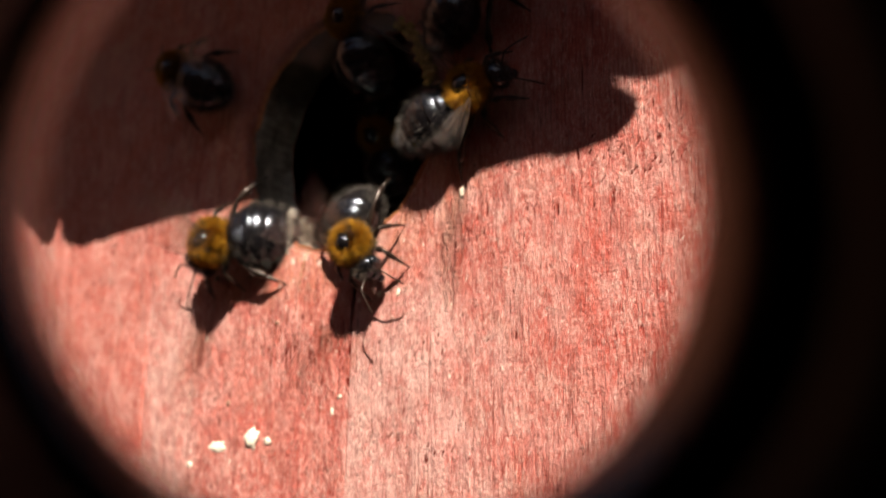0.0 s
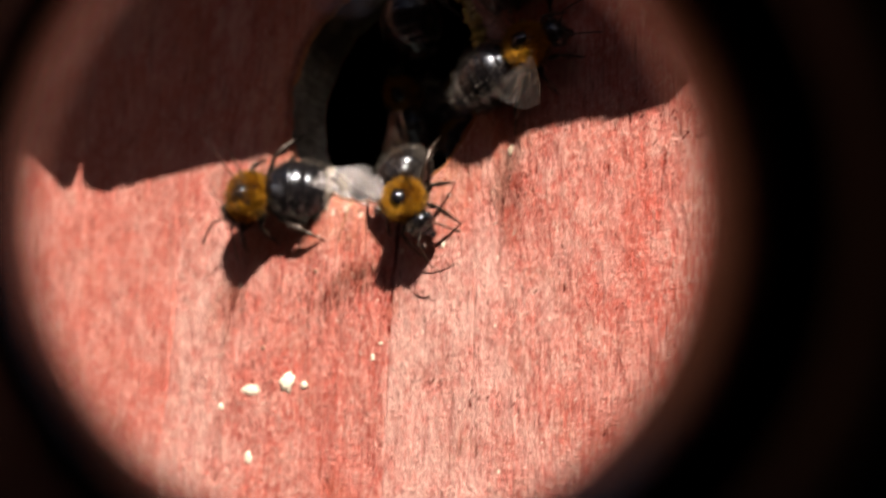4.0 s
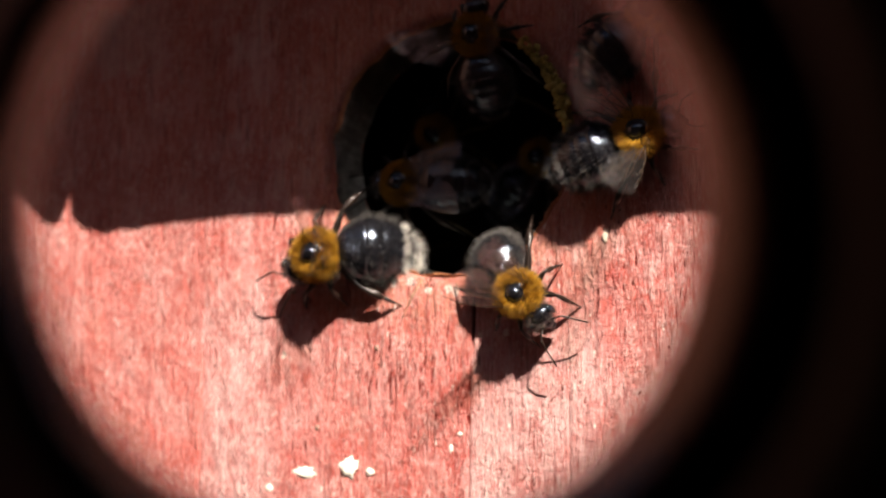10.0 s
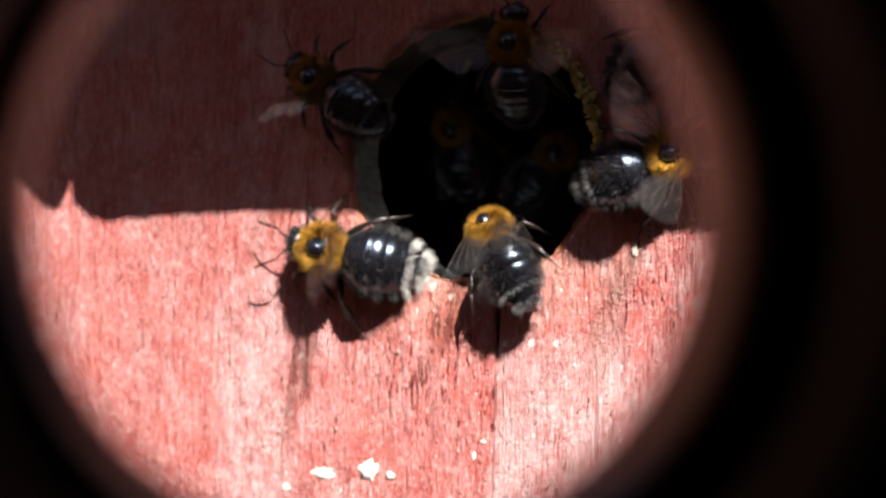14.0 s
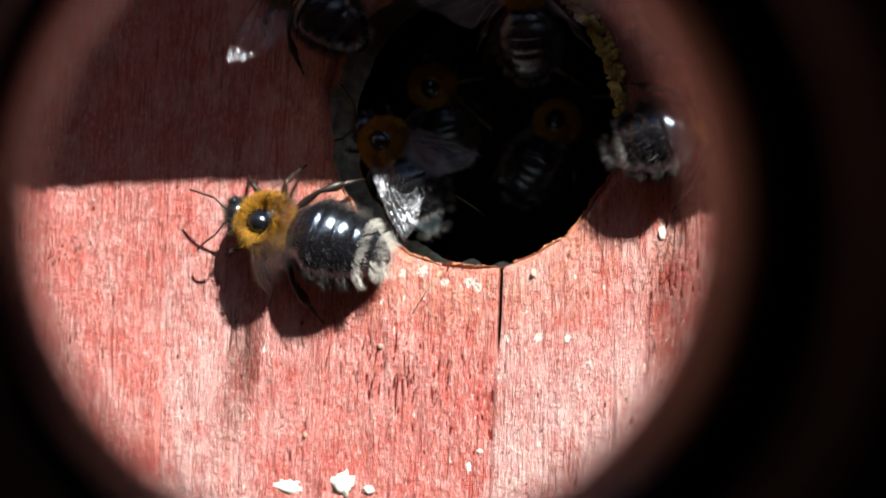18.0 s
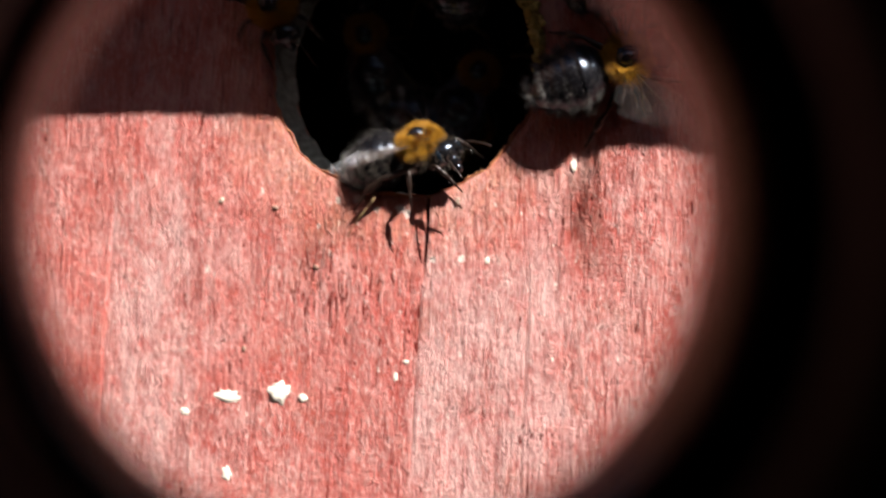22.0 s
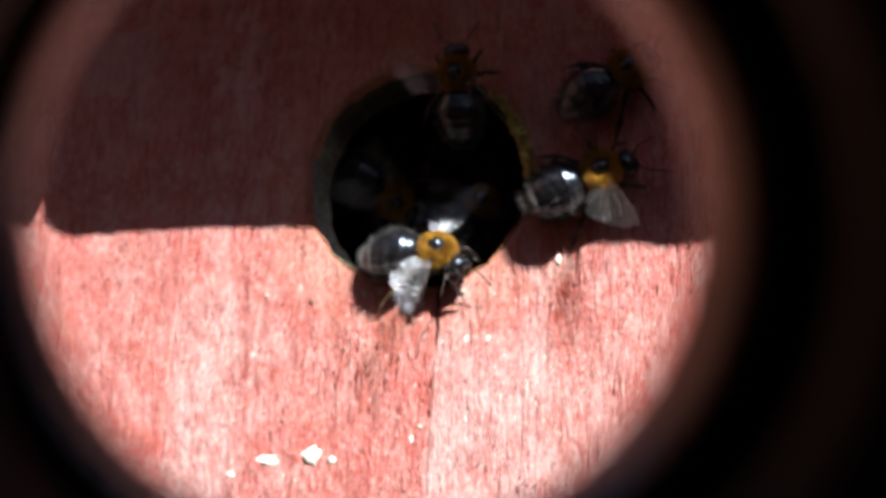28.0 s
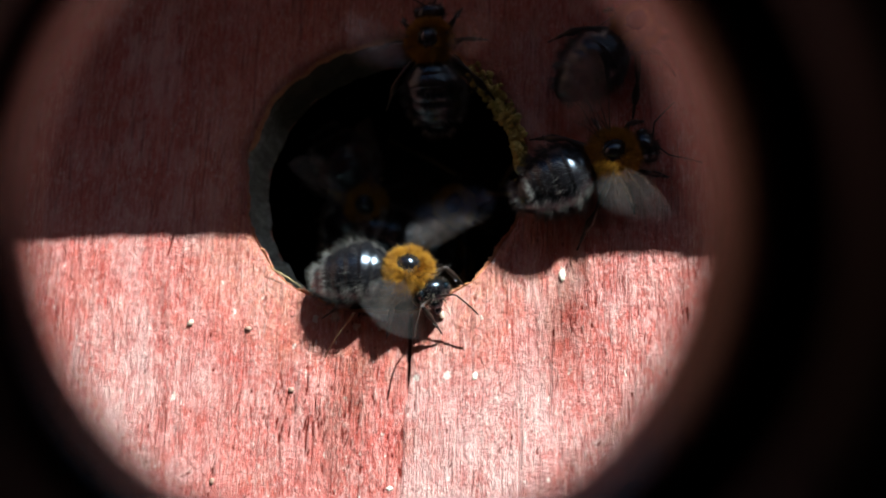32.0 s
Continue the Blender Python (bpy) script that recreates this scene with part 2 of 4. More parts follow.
def m_rim_wood():
    n = Nodes("gnawed_orange_wood")
    v = n.noise(n.coords(1, 1, 0.4), 2.2, 5.0, 0.7)
    n.set(n.ramp(v, (0.3, (0.50, 0.17, 0.09)), (0.7, (0.70, 0.38, 0.20))), 0.75)
    n.bump(v, 0.6, 0.0002)
    return n.mat


def m_plain(name, color, rough, spread=0.25, scale=1.2, spec=0.5, relief=0.0001, metal=0.0):
    """A material whose tone wanders a little at two scales."""
    n = Nodes(name)
    v = n.mix(0.5, (1, 1, 1), n.ramp(n.noise(n.coords(), scale, 5.0), (0.3, 1 - 2 * spread), (0.7, 1.0)), "MIX")
    n.set(n.mix(1.0, color, v, "MULTIPLY"), rough, metal, spec)
    n.bump(n.noise(n.coords(), scale * 4, 3.0), 0.4, relief)
    return n.mat


def m_fur(name, dark, light):
    n = Nodes(name)
    g = n.add("NewGeometry")
    n.set(n.mix(g.outputs["Random Per Island"], dark, light), 0.5, spec=0.2)
    return n.mat


def m_chitin():
    n = Nodes("black_chitin")
    v = n.noise(n.coords(), 7.0, 4.0, 0.65)
    n.set(n.mix(v, (0.003, 0.0032, 0.0045), (0.009, 0.009, 0.011)), n.ramp(v, (0.3, 0.12), (0.7, 0.28)), spec=1.0)
    n.bsdf.inputs["Specular Tint"].default_value = (0.62, 0.80, 1.0, 1)
    n.bump(v, 0.3, 0.00007)
    return n.mat


def m_wing():
    n = Nodes("wing_membrane")
    clear, gloss, milk = n.add("BsdfTransparent"), n.add("BsdfGlossy"), n.add("BsdfDiffuse")
    m, m2 = n.add("MixShader"), n.add("MixShader")
    clear.inputs[0].default_value = (0.97, 0.94, 0.90, 1)
    gloss.inputs["Color"].default_value = (0.62, 0.66, 0.74, 1)
    gloss.inputs["Roughness"].default_value = 0.24
    milk.inputs[0].default_value = (0.75, 0.74, 0.70, 1)
    b = n.add("Bump")
    b.inputs["Strength"].default_value, b.inputs["Distance"].default_value = 0.9, 0.0004
    n.link(n.noise(n.coords(2.4, 0.3, 1.0), 1.6, 3.0), b.inputs["Height"])
    n.link(b.outputs[0], gloss.inputs["Normal"])
    f = n.add("LayerWeight")
    f.inputs[0].default_value = 0.3
    n.link(n.math("ADD", n.math("MULTIPLY", f.outputs["Fresnel"], 0.15), 0.11), m.inputs[0])
    m2.inputs[0].default_value = 0.008
    n.link(clear.outputs[0], m2.inputs[1])
    n.link(milk.outputs[0], m2.inputs[2])
    n.link(m2.outputs[0], m.inputs[1])
    n.link(gloss.outputs[0], m.inputs[2])
    n.link(m.outputs[0], n.out.inputs["Surface"])
    return n.mat


RED = m_red_paint()
RAW = m_raw_wood()
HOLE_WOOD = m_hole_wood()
RIM = m_rim_wood()
FELT = m_plain("grey_roofing_felt", (0.09, 0.09, 0.09), 0.9, 0.4, 0.8, 0.3, 0.0004)
WHITE_CRUST = m_plain("chalky_white_crust", (0.86, 0.84, 0.74), 0.7, 0.12, 2.0, 0.4, 0.0002)
WAX = m_plain("yellow_brown_wax", (0.56, 0.46, 0.12), 0.55, 0.4, 1.5, 0.5, 0.0003)
CRUMB_DARK = m_plain("grey_grit", (0.36, 0.22, 0.17), 0.7, 0.4, 3.0)
CRUMB_PALE = m_plain("pale_wood_crumb", (0.66, 0.52, 0.42), 0.7, 0.3, 3.0)
STRAW = m_plain("dry_straw", (0.62, 0.50, 0.26), 0.6, 0.4, 1.0)
SOIL = m_plain("warm_bounce_brown", (0.11, 0.062, 0.036), 0.9, 0.4, 0.002)
WALL = m_plain("red_brown_screen", (0.24, 0.10, 0.06), 0.9, 0.4, 0.004)
TUBE_BLACK = m_plain("matt_black_plastic", (0.002, 0.0018, 0.002), 0.9, 0.3, 0.8, 0.04)
TUBE_LIP = m_plain("dark_anodised_metal", (0.15, 0.112, 0.106), 0.27, 0.2, 0.5, 0.5, metal=1.0)
TUBE_RING = m_plain("dull_black_plastic", (0.0012, 0.001, 0.0013), 0.32, 0.2, 0.5, 0.06)
CHITIN = m_chitin()
LIMB = m_plain("brown_black_limb", (0.020, 0.013, 0.010), 0.34, 0.35, 2.5, 0.45, 0.00004)
FUR_ORANGE = m_fur("orange_fur", (0.13, 0.048, 0.004), (0.62, 0.33, 0.03))
FUR_BLACK = m_fur("black_fur", (0.004, 0.004, 0.005), (0.022, 0.022, 0.024))
FUR_FLANK = m_fur("flank_fur", (0.007, 0.006, 0.005), (0.10, 0.085, 0.068))
FUR_GREY = m_fur("grey_fur", (0.008, 0.008, 0.008), (0.105, 0.10, 0.092))
FUR_PALE = m_fur("pale_grey_fur", (0.02, 0.02, 0.02), (0.27, 0.27, 0.26))
FUR_WHITE = m_fur("white_fur", (0.40, 0.39, 0.35), (0.86, 0.85, 0.78))
MEMBRANE = m_wing()
VEIN = m_plain("wing_vein", (0.05, 0.03, 0.018), 0.4)
EYE = m_plain("dark_eye", (0.006, 0.012, 0.018), 0.12, 0.1, 3.0, 0.8)


# ---- mesh helpers (millimetres in, metres out) ----
def mesh_object(name, verts, faces, material, parent=None, label="", smooth=True):
    me = bpy.data.meshes.new(name)
    me.from_pydata([(x * MM, y * MM, z * MM) for x, y, z in verts], [], faces)
    me.materials.append(material)
    if smooth:
        me.polygons.foreach_set("use_smooth", [True] * len(me.polygons))
    me.update()
    ob = new(name, me)
    if parent:
        ob.parent = parent
    if label:
        ob["label"] = label
    return ob


def join(*shapes):
    """Several (verts, faces) in one."""
    verts, faces = [], []
    for v, f in shapes:
        k = len(verts)
        verts += list(v)
        faces += [tuple(i + k for i in q) for q in f]
    return verts, faces


def lathe(profile, segs=24, squash=(1.0, 1.0)):
    """A body of revolution round the x axis: profile of (x, radius)."""
    verts, faces = [], []
    for x, r in profile:
        for s in range(segs):
            a = 2 * math.pi * s / segs
            verts.append((x, r * math.cos(a) * squash[0], r * math.sin(a) * squash[1]))
    for i in range(len(profile) - 1):
        for s in range(segs):
            a, b = i * segs + s, i * segs + (s + 1) % segs
            faces.append((a, a + segs, b + segs, b))
    faces.append(tuple(range(segs)))
    faces.append(tuple(reversed(range(len(verts) - segs, len(verts)))))
    return verts, faces


def ball(c, r, segs=18, rings=12):
    v, f = lathe([(-math.cos(math.pi * i / rings), max(math.sin(math.pi * i / rings), 0.02)) for i in range(rings + 1)], segs)
    return [(c[0] + x * r[0], c[1] + y * r[1], c[2] + z * r[2]) for x, y, z in v], f


def tube(points, radii, segs=7):
    """A round limb through points."""
    pts = [Vector(p) for p in points]
    verts, faces = [], []
    side = Vector((0.3, 0.2, 1)).normalized()
    for i, p in enumerate(pts):
        d = (pts[min(i + 1, len(pts) - 1)] - pts[max(i - 1, 0)]).normalized()
        u = d.cross(side).normalized() if abs(d.dot(side)) < 0.97 else d.orthogonal().normalized()
        v = d.cross(u)
        for s in range(segs):
            a = 2 * math.pi * s / segs
            verts.append(tuple(p + (u * math.cos(a) + v * math.sin(a)) * radii[i]))
    for i in range(len(pts) - 1):
        for s in range(segs):
            a, b = i * segs + s, i * segs + (s + 1) % segs
            faces.append((a, b, b + segs, a + segs))
    faces += [tuple(reversed(range(segs))), tuple(range(len(verts) - segs, len(verts)))]
    return verts, faces


def hairs(roots, rng, length, width=0.07, lean=(0, 0, 0), wild=0.35, clump=0.0):
    """Fine tapering hairs: roots of (point, normal). Each bends a little and ends in a point; clump draws neighbours into tufts."""
    verts, faces = [], []
    for p, nrm in roots:
        tuft = noise.noise_vector(p * 1.7) + noise.noise_vector(p * 4.1) * 0.7
        d = (nrm + Vector(lean) + tuft * clump + Vector((rng.uniform(-1, 1), rng.uniform(-1, 1), rng.uniform(-1, 1))) * wild).normalized()
        side = d.cross(Vector((rng.uniform(-1, 1), rng.uniform(-1, 1), rng.uniform(-1, 1)))).normalized() * width / 2
        ln = length * rng.uniform(0.55, 1.15) * (1 + clump * 0.6 * noise.noise(p * 2.3 + Vector((7, 3, 1))))
        mid = p + d * ln * 0.55
        tip = p + (d + Vector(lean) * 0.35 + tuft * clump * 0.5).normalized() * ln
        k = len(verts)
        verts += [tuple(p - side), tuple(p + side), tuple(mid + side * 0.7), tuple(mid - side * 0.7), tuple(tip)]
        faces += [(k, k + 1, k + 2, k + 3), (k + 3, k + 2, k + 4)]
    return verts, faces


# ---- the nest box ----
def smooth_noise(shape, cells, rng):
    """Value noise on a grid: cells along each axis."""
    g = rng.random((cells[0] + 2, cells[1] + 2))
    u, v = np.linspace(0, cells[0], shape[0]), np.linspace(0, cells[1], shape[1])
    i, j = np.floor(u).astype(int), np.floor(v).astype(int)
    fu, fv = (u - i)[:, None], (v - j)[None, :]
    fu, fv = fu * fu * (3 - 2 * fu), fv * fv * (3 - 2 * fv)
    a, b, c, d = g[i][:, j], g[i + 1][:, j], g[i][:, j + 1], g[i + 1][:, j + 1]
    return (a * (1 - fu) + b * fu) * (1 - fv) + (c * (1 - fu) + d * fu) * fv


HOLE_R = 12.5
THICK = 6.0


def rim_radius(a):
    """The gnawed edge of the hole, by angle."""
    return HOLE_R + 0.16 * math.sin(5 * a + 1) + 0.13 * math.sin(13 * a) + 0.07 * math.sin(29 * a + 2) + 0.04 * math.sin(71 * a + 3 * math.sin(4 * a))


def front_panel(parent):
    """The board: a fine sheet with raised grain, cracks and a round hole, and the plain board round it."""
    x0, x1, z0, z1 = -66.0, 48.0, -52.0, 42.0
    nx, nz = 913, 420
    rng = np.random.default_rng(3)
    xs, zs = np.linspace(x0, x1, nx), np.linspace(z0, z1, nz)
    relief = 0.07 * (smooth_noise((nx, nz), (400, 30), rng) - 0.5) + 0.12 * (smooth_noise((nx, nz), (130, 14), rng) - 0.5) + 0.25 * (smooth_noise((nx, nz), (22, 9), rng) - 0.5)
    X, Z = np.meshgrid(xs, zs, indexing="ij")
    open_split, bare = np.zeros((nx, nz)), np.zeros((nx, nz))

    def blot(field, cx, cz, hx, hz, slant, amount):
        """A small upright mark: soft across, tapered along."""
        i0, i1 = np.searchsorted(xs, (cx - 3 * hx - abs(slant) * hz, cx + 3 * hx + abs(slant) * hz))
        j0, j1 = np.searchsorted(zs, (cz - hz, cz + hz))
        if i1 > i0 and j1 > j0:
            wx, wz = X[i0:i1, j0:j1] - cx, Z[i0:i1, j0:j1] - cz
            mark = amount * np.exp(-((wx - slant * wz) / hx) ** 2) * np.clip(1.6 * (1 - np.abs(wz) / hz), 0, 1)
            field[i0:i1, j0:j1] = np.maximum(field[i0:i1, j0:j1], mark)

    # short splits along the grain, crowded in some places
    crowds = ((-6.0, -20.8, 3.2, 1.6, 52), (-2.0, -22.8, 3.6, 2.2, 46), (19.5, -12.5, 3.0, 2.5, 26), (30.0, -11.0, 6.0, 3.5, 18), (-38.0, -17.0, 6.0, 4.0, 18), (-4.0, -36.0, 14.0, 4.0, 18), (-8.0, -24.0, 26.0, 12.0, 40))
    for cx, cz, sx, sz, count in crowds:
        for _ in range(count):
            blot(open_split, rng.normal(cx, sx), rng.normal(cz, sz), rng.uniform(0.08, 0.14), rng.gamma(1.7, 0.32) + 0.18, rng.normal(0, 0.12), rng.uniform(0.6, 1.0))
    # scuffs: rows of short slanting scratches across the grain
    for ax, az, bx, bz, count in ((29, -8.6, 39, -7.2, 34), (29, -11.0, 39, -9.8, 34), (-43, -14.4, -34, -11.8, 30), (4, -30.0, 9.5, -31.6, 16), (8, -32.2, 17, -33.4, 18), (-20, -27.0, -9, -28.5, 12)):
        for _ in range(count):
            k = rng.random()
            blot(open_split, ax + (bx - ax) * k, az + (bz - az) * k + rng.normal(0, 0.45), rng.uniform(0.09, 0.16), rng.uniform(0.15, 0.5), rng.normal(0.5, 0.7), rng.uniform(0.5, 0.95))
    # pits where grit has broken out
    for _ in range(220):
        size = rng.uniform(0.08, 0.17)
        blot(open_split, rng.uniform(-45, 40), rng.uniform(-40, -4), size, size * rng.uniform(1.2, 2.6), rng.normal(0, 0.3), rng.uniform(0.5, 0.9))
    # chips of bare wood, some beside the lower rim
    for cx, cz, hx, hz in ((-3.5, -13.0, 0.45, 0.6), (-1.6, -13.9, 0.35, 0.5), (0.5, -13.8, 0.6, 0.55), (1.2, -14.2, 0.3, 0.7), (6.3, -17.9, 0.35, 0.6), (3.7, -18.2, 0.3, 0.5), (15.7, -9.2, 0.35, 0.8), (-17.3, -20.0, 0.3, 0.6), (-5.2, -13.2, 0.3, 0.5)):
        blot(bare, cx, cz, hx, hz, 0.0, 1.0)
    # small white marks strewn at random: glints put into the colour
    for _ in range(170):
        blot(bare, rng.normal(0, 18), rng.normal(-22, 9), rng.uniform(0.07, 0.18), rng.uniform(0.15, 0.55), rng.normal(0, 0.1), rng.uniform(0.4, 0.9))
    relief -= 0.15 * open_split + 0.05 * bare

    def groove(px, top, bottom, width, depth, sway):
        line = px + sway * np.sin(Z * 0.9 + px) * 0.12 + sway * 0.05 * (Z - top)
        along = np.clip((top - Z) / 1.0, 0, 1) * np.clip((Z - bottom) / 3.0, 0, 1)
        return depth * along * np.exp(-((X - line) / width) ** 2)

    relief -= groove(3.0, -11.0, -20.5, 0.13, 1.0, 0.1) + groove(2.8, -20.0, -36.0, 0.11, 0.3, 0.05)
    relief -= groove(12.4, -20.0, -40.0, 0.1, 0.25, -0.05) + groove(-6.5, -18.0, -25.0, 0.12, 0.3, 0.1) + groove(-26.9, -11.0, -50.0, 0.16, 0.16, 0.03)
    rr = np.hypot(X, Z)
    relief -= 0.6 * np.clip((HOLE_R + 0.9 - rr) / 0.9, 0, 1) ** 2
    # where the painted shade lies, and how strong
    split_shade = np.clip(open_split * 0.9 + groove(3.0, -11.0, -20.5, 0.15, 1.0, 0.1) + groove(2.8, -20.0, -36.0, 0.11, 0.55, 0.05) + groove(12.4, -20.0, -40.0, 0.1, 0.5, -0.05), 0, 1)
    verts = np.stack([X, -relief, Z], -1).reshape(-1, 3)
    inside = np.array([math.hypot(x, z) < rim_radius(math.atan2(z, x)) for x, _, z in verts]).reshape(nx, nz)
    faces, snap = [], set()
    for i in range(nx - 1):
        for j in range(nz - 1):
            c = ((i, j), (i + 1, j), (i + 1, j + 1), (i, j + 1))
            k = sum(bool(inside[p]) for p in c)
            if k == 4:
                continue
            if k:
                snap.update(p for p in c if inside[p])
            faces.append(tuple(p[0] * nz + p[1] for p in c))
    for i, j in snap:
        k = i * nz + j
        a = math.atan2(verts[k, 2], verts[k, 0])
        verts[k, 0], verts[k, 2] = rim_radius(a) * math.cos(a), rim_radius(a) * math.sin(a)
        verts[k, 1] = max(verts[k, 1], 0.35)
    verts = [tuple(v) for v in verts]
    # the plain rest of the board, butted to the sheet's edges, and its back
    k = len(verts)
    X0, X1, Z0, Z1 = -80.0, 80.0, -140.0, 95.0
    outer = [(X0, 0, Z0), (X1, 0, Z0), (X1, 0, Z1), (X0, 0, Z1)]
    inner = [(x0, 0.02, z0), (x1, 0.02, z0), (x1, 0.02, z1), (x0, 0.02, z1)]
    verts += outer + inner + [(x, THICK, z) for x, _, z in outer]
    for a in range(4):
        b = (a + 1) % 4
        faces.append((k + a, k + b, k + 4 + b, k + 4 + a))
        faces.append((k + b, k + a, k + 8 + a, k + 8 + b))
    n = 96
    m = len(verts)
    for s in range(n):
        a = 2 * math.pi * s / n
        verts.append((12.2 * math.cos(a), THICK, 12.2 * math.sin(a)))
    corner = [k + 8, k + 9, k + 10, k + 11]
    start = [n * 5 // 8, n * 7 // 8, n // 8, n * 3 // 8]
    for q in range(4):
        ring = [m + (start[q] + s) % n for s in range(n // 4 + 1)]
        faces.append((corner[q], *ring, corner[(q + 1) % 4]))
    ob = mesh_object("front_panel", verts, faces, RED, parent, "red painted board with raised vertical grain and a seam below the hole")
    # shade painted into splits, scuffs, pits and grooves as a darker colour
    layer = ob.data.attributes.new("split_shade", "FLOAT", "POINT")
    layer.data.foreach_set("value", np.concatenate([split_shade.reshape(-1), np.zeros(len(verts) - nx * nz)]))
    layer = ob.data.attributes.new("bare", "FLOAT", "POINT")
    layer.data.foreach_set("value", np.concatenate([bare.reshape(-1), np.zeros(len(verts) - nx * nz)]))
    return ob


def hole_wall(parent):
    n, deep = 180, 26
    rng = np.random.default_rng(8)
    bump = smooth_noise((n, deep), (46, 5), rng) + 0.6 * smooth_noise((n, deep), (90, 9), rng)
    bump[0] = bump[-1]
    verts, faces = [], []
    for s in range(n):
        a = 2 * math.pi * s / n
        for d in range(deep):
            y = 0.25 + (THICK - 0.25) * d / (deep - 1)
            # gnawed hollow behind the lower edge
            hollow = 1.2 * min(1.0, max(0.0, (0.25 - math.sin(a)) / 0.5)) * math.sin(math.pi * d / (deep - 1)) ** 0.6
            r = rim_radius(a) + 0.02 - 0.2 * min(d, 4) / 4 - 0.55 * (bump[s, d] - 0.5) * min(1, d / 3) + hollow
            verts.append((r * math.cos(a), y, r * math.sin(a)))
    for s in range(n):
        for d in range(deep - 1):
            a, b = s * deep + d, (s + 1) % n * deep + d
            faces.append((a, b, b + 1, a + 1))
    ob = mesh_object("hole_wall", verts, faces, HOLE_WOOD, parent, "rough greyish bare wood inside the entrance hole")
    # the outermost ring is freshly gnawed
    ob.data.materials.append(RIM)
    ob.data.polygons.foreach_set("material_index", [1 if i % (deep - 1) < 2 else 0 for i in range(len(faces))])
    return ob


def rim_chips(parent):
    """Splinters of bare wood along the lower edge of the hole."""
    rng = random.Random(5)
    shapes = []
    for _ in range(150):
        a = rng.uniform(math.pi * 1.05, math.pi * 1.95)
        r = rim_radius(a) + rng.triangular(-0.06, 0.12, 0.05)
        c = Vector((r * math.cos(a), rng.uniform(0.15, 0.4), r * math.sin(a)))
        w, h, d = rng.uniform(0.02, 0.13), rng.triangular(0.015, 0.12, 0.03), rng.uniform(0.02, 0.04)
        v = [(c.x + sx * w, c.y + sy * d, c.z + sz * h * (0.5 if sx > 0 else 1)) for sx in (-1, 1) for sy in (-1, 1) for sz in (-1, 1)]
        shapes.append((v, [(0, 1, 3, 2), (4, 6, 7, 5), (0, 4, 5, 1), (2, 3, 7, 6), (0, 2, 6, 4), (1, 5, 7, 3)]))
    ob = mesh_object("splinter_fringe", *join(*shapes), RIM, parent, "pale orange splinters on the gnawed edge", smooth=False)
    return tagged(ob, kind="stuff")


def box_plate(name, lo, hi, material, parent, label=""):
    bm = bmesh.new()
    bmesh.ops.create_cube(bm, size=1)
    for v in bm.verts:
        v.co = Vector([(lo[i] + hi[i]) / 2 + v.co[i] * (hi[i] - lo[i]) for i in range(3)]) * MM
    bmesh.ops.bevel(bm, geom=bm.edges[:], offset=0.8 * MM, segments=2, affect="EDGES")
    me = bpy.data.meshes.new(name)
    bm.to_mesh(me)
    bm.free()
    me.materials.append(material)
    ob = new(name, me)
    ob.parent = parent
    if label:
        ob["label"] = label
    return ob


EAVE = 36.0


def roof_felt(parent):
    """The felt that hangs over the eave: its torn front edge throws the shadow line across the board."""
    lift, shift = EAVE * SUN_DOWN, EAVE * SUN_LEFT
    torn = [(-90, 4), (-60, 1.0), (-55, -0.8), (-51.5, -3.2), (-49.4, -5.1), (-47.5, -5.7), (-46.6, -5.0), (-45.9, -1.7), (-45.0, -5.0), (-43.2, -6.3), (-40, -6.9)]
    rng = random.Random(12)
    x = -39.0
    while x < 27.6:
        base = -6.6 + 0.7 * min(1, (x + 39) / 12) if x < -11 else -5.9 - 1.9 * min(1, (x + 11) / 22)
        torn.append((x, base + rng.uniform(-0.13, 0.13)))
        x += rng.uniform(0.7, 1.9)
    torn += [(28.1, -2.2), (31.4, -2.3), (34.5, -3.0), (38, -2.4), (44, -1.0), (90, -1.0)]
    verts, faces = [], []
    for X, Zs in torn:
        for dy, dz in ((0, 0), (0.9, 0.35), (8.0, 30.0), (7.2, 30.3)):
            verts.append((X + shift, -EAVE + dy, Zs + lift + dz))
    for i in range(len(torn) - 1):
        for q in range(4):
            a, b = 4 * i + q, 4 * i + (q + 1) % 4
            faces.append((a, b, b + 4, a + 4))
    # a loose tab that hangs out past the tear
    tab = [(25.5, -7.7), (29, -7.4), (32, -6.7), (33.4, -5.6), (33.2, -4.5), (31.3, -2.95), (27, -1.8), (25.5, -1.8)]
    k = len(verts)
    verts += [(X + shift, -EAVE - 0.4 + d, Zs + lift) for d in (0, 0.8) for X, Zs in tab]
    n = len(tab)
    faces += [tuple(range(k, k + n)), tuple(reversed(range(k + n, k + 2 * n)))]
    faces += [(k + (i + 1) % n, k + i, k + n + i, k + n + (i + 1) % n) for i in range(n)]
    return mesh_object("roof_felt", verts, faces, FELT, parent, "torn grey roofing felt along the eave", smooth=False)


def nest_box():
    box = new("nest_box")
    box.location = (0, 0, HZ)
    front_panel(box)
    hole_wall(box)
    rim_chips(box)
    box_plate("side_panel", (-80, THICK, -140), (-66, 150, 95), RED, box)
    box_plate("side_panel", (66, THICK, -140), (80, 150, 95), RED, box)
    box_plate("back_panel", (-80, 150, -200), (80, 164, 130), RED, box)
    box_plate("floor_panel", (-66, THICK, -140), (66, 150, -126), RAW, box)
    box_plate("roof", (-105, -28, 96), (145, 175, 110), RAW, box, "wooden roof with a wide overhang")
    roof_felt(box)
    return tagged(box, "red painted wooden bird nest box with a round entrance hole", "nest box")


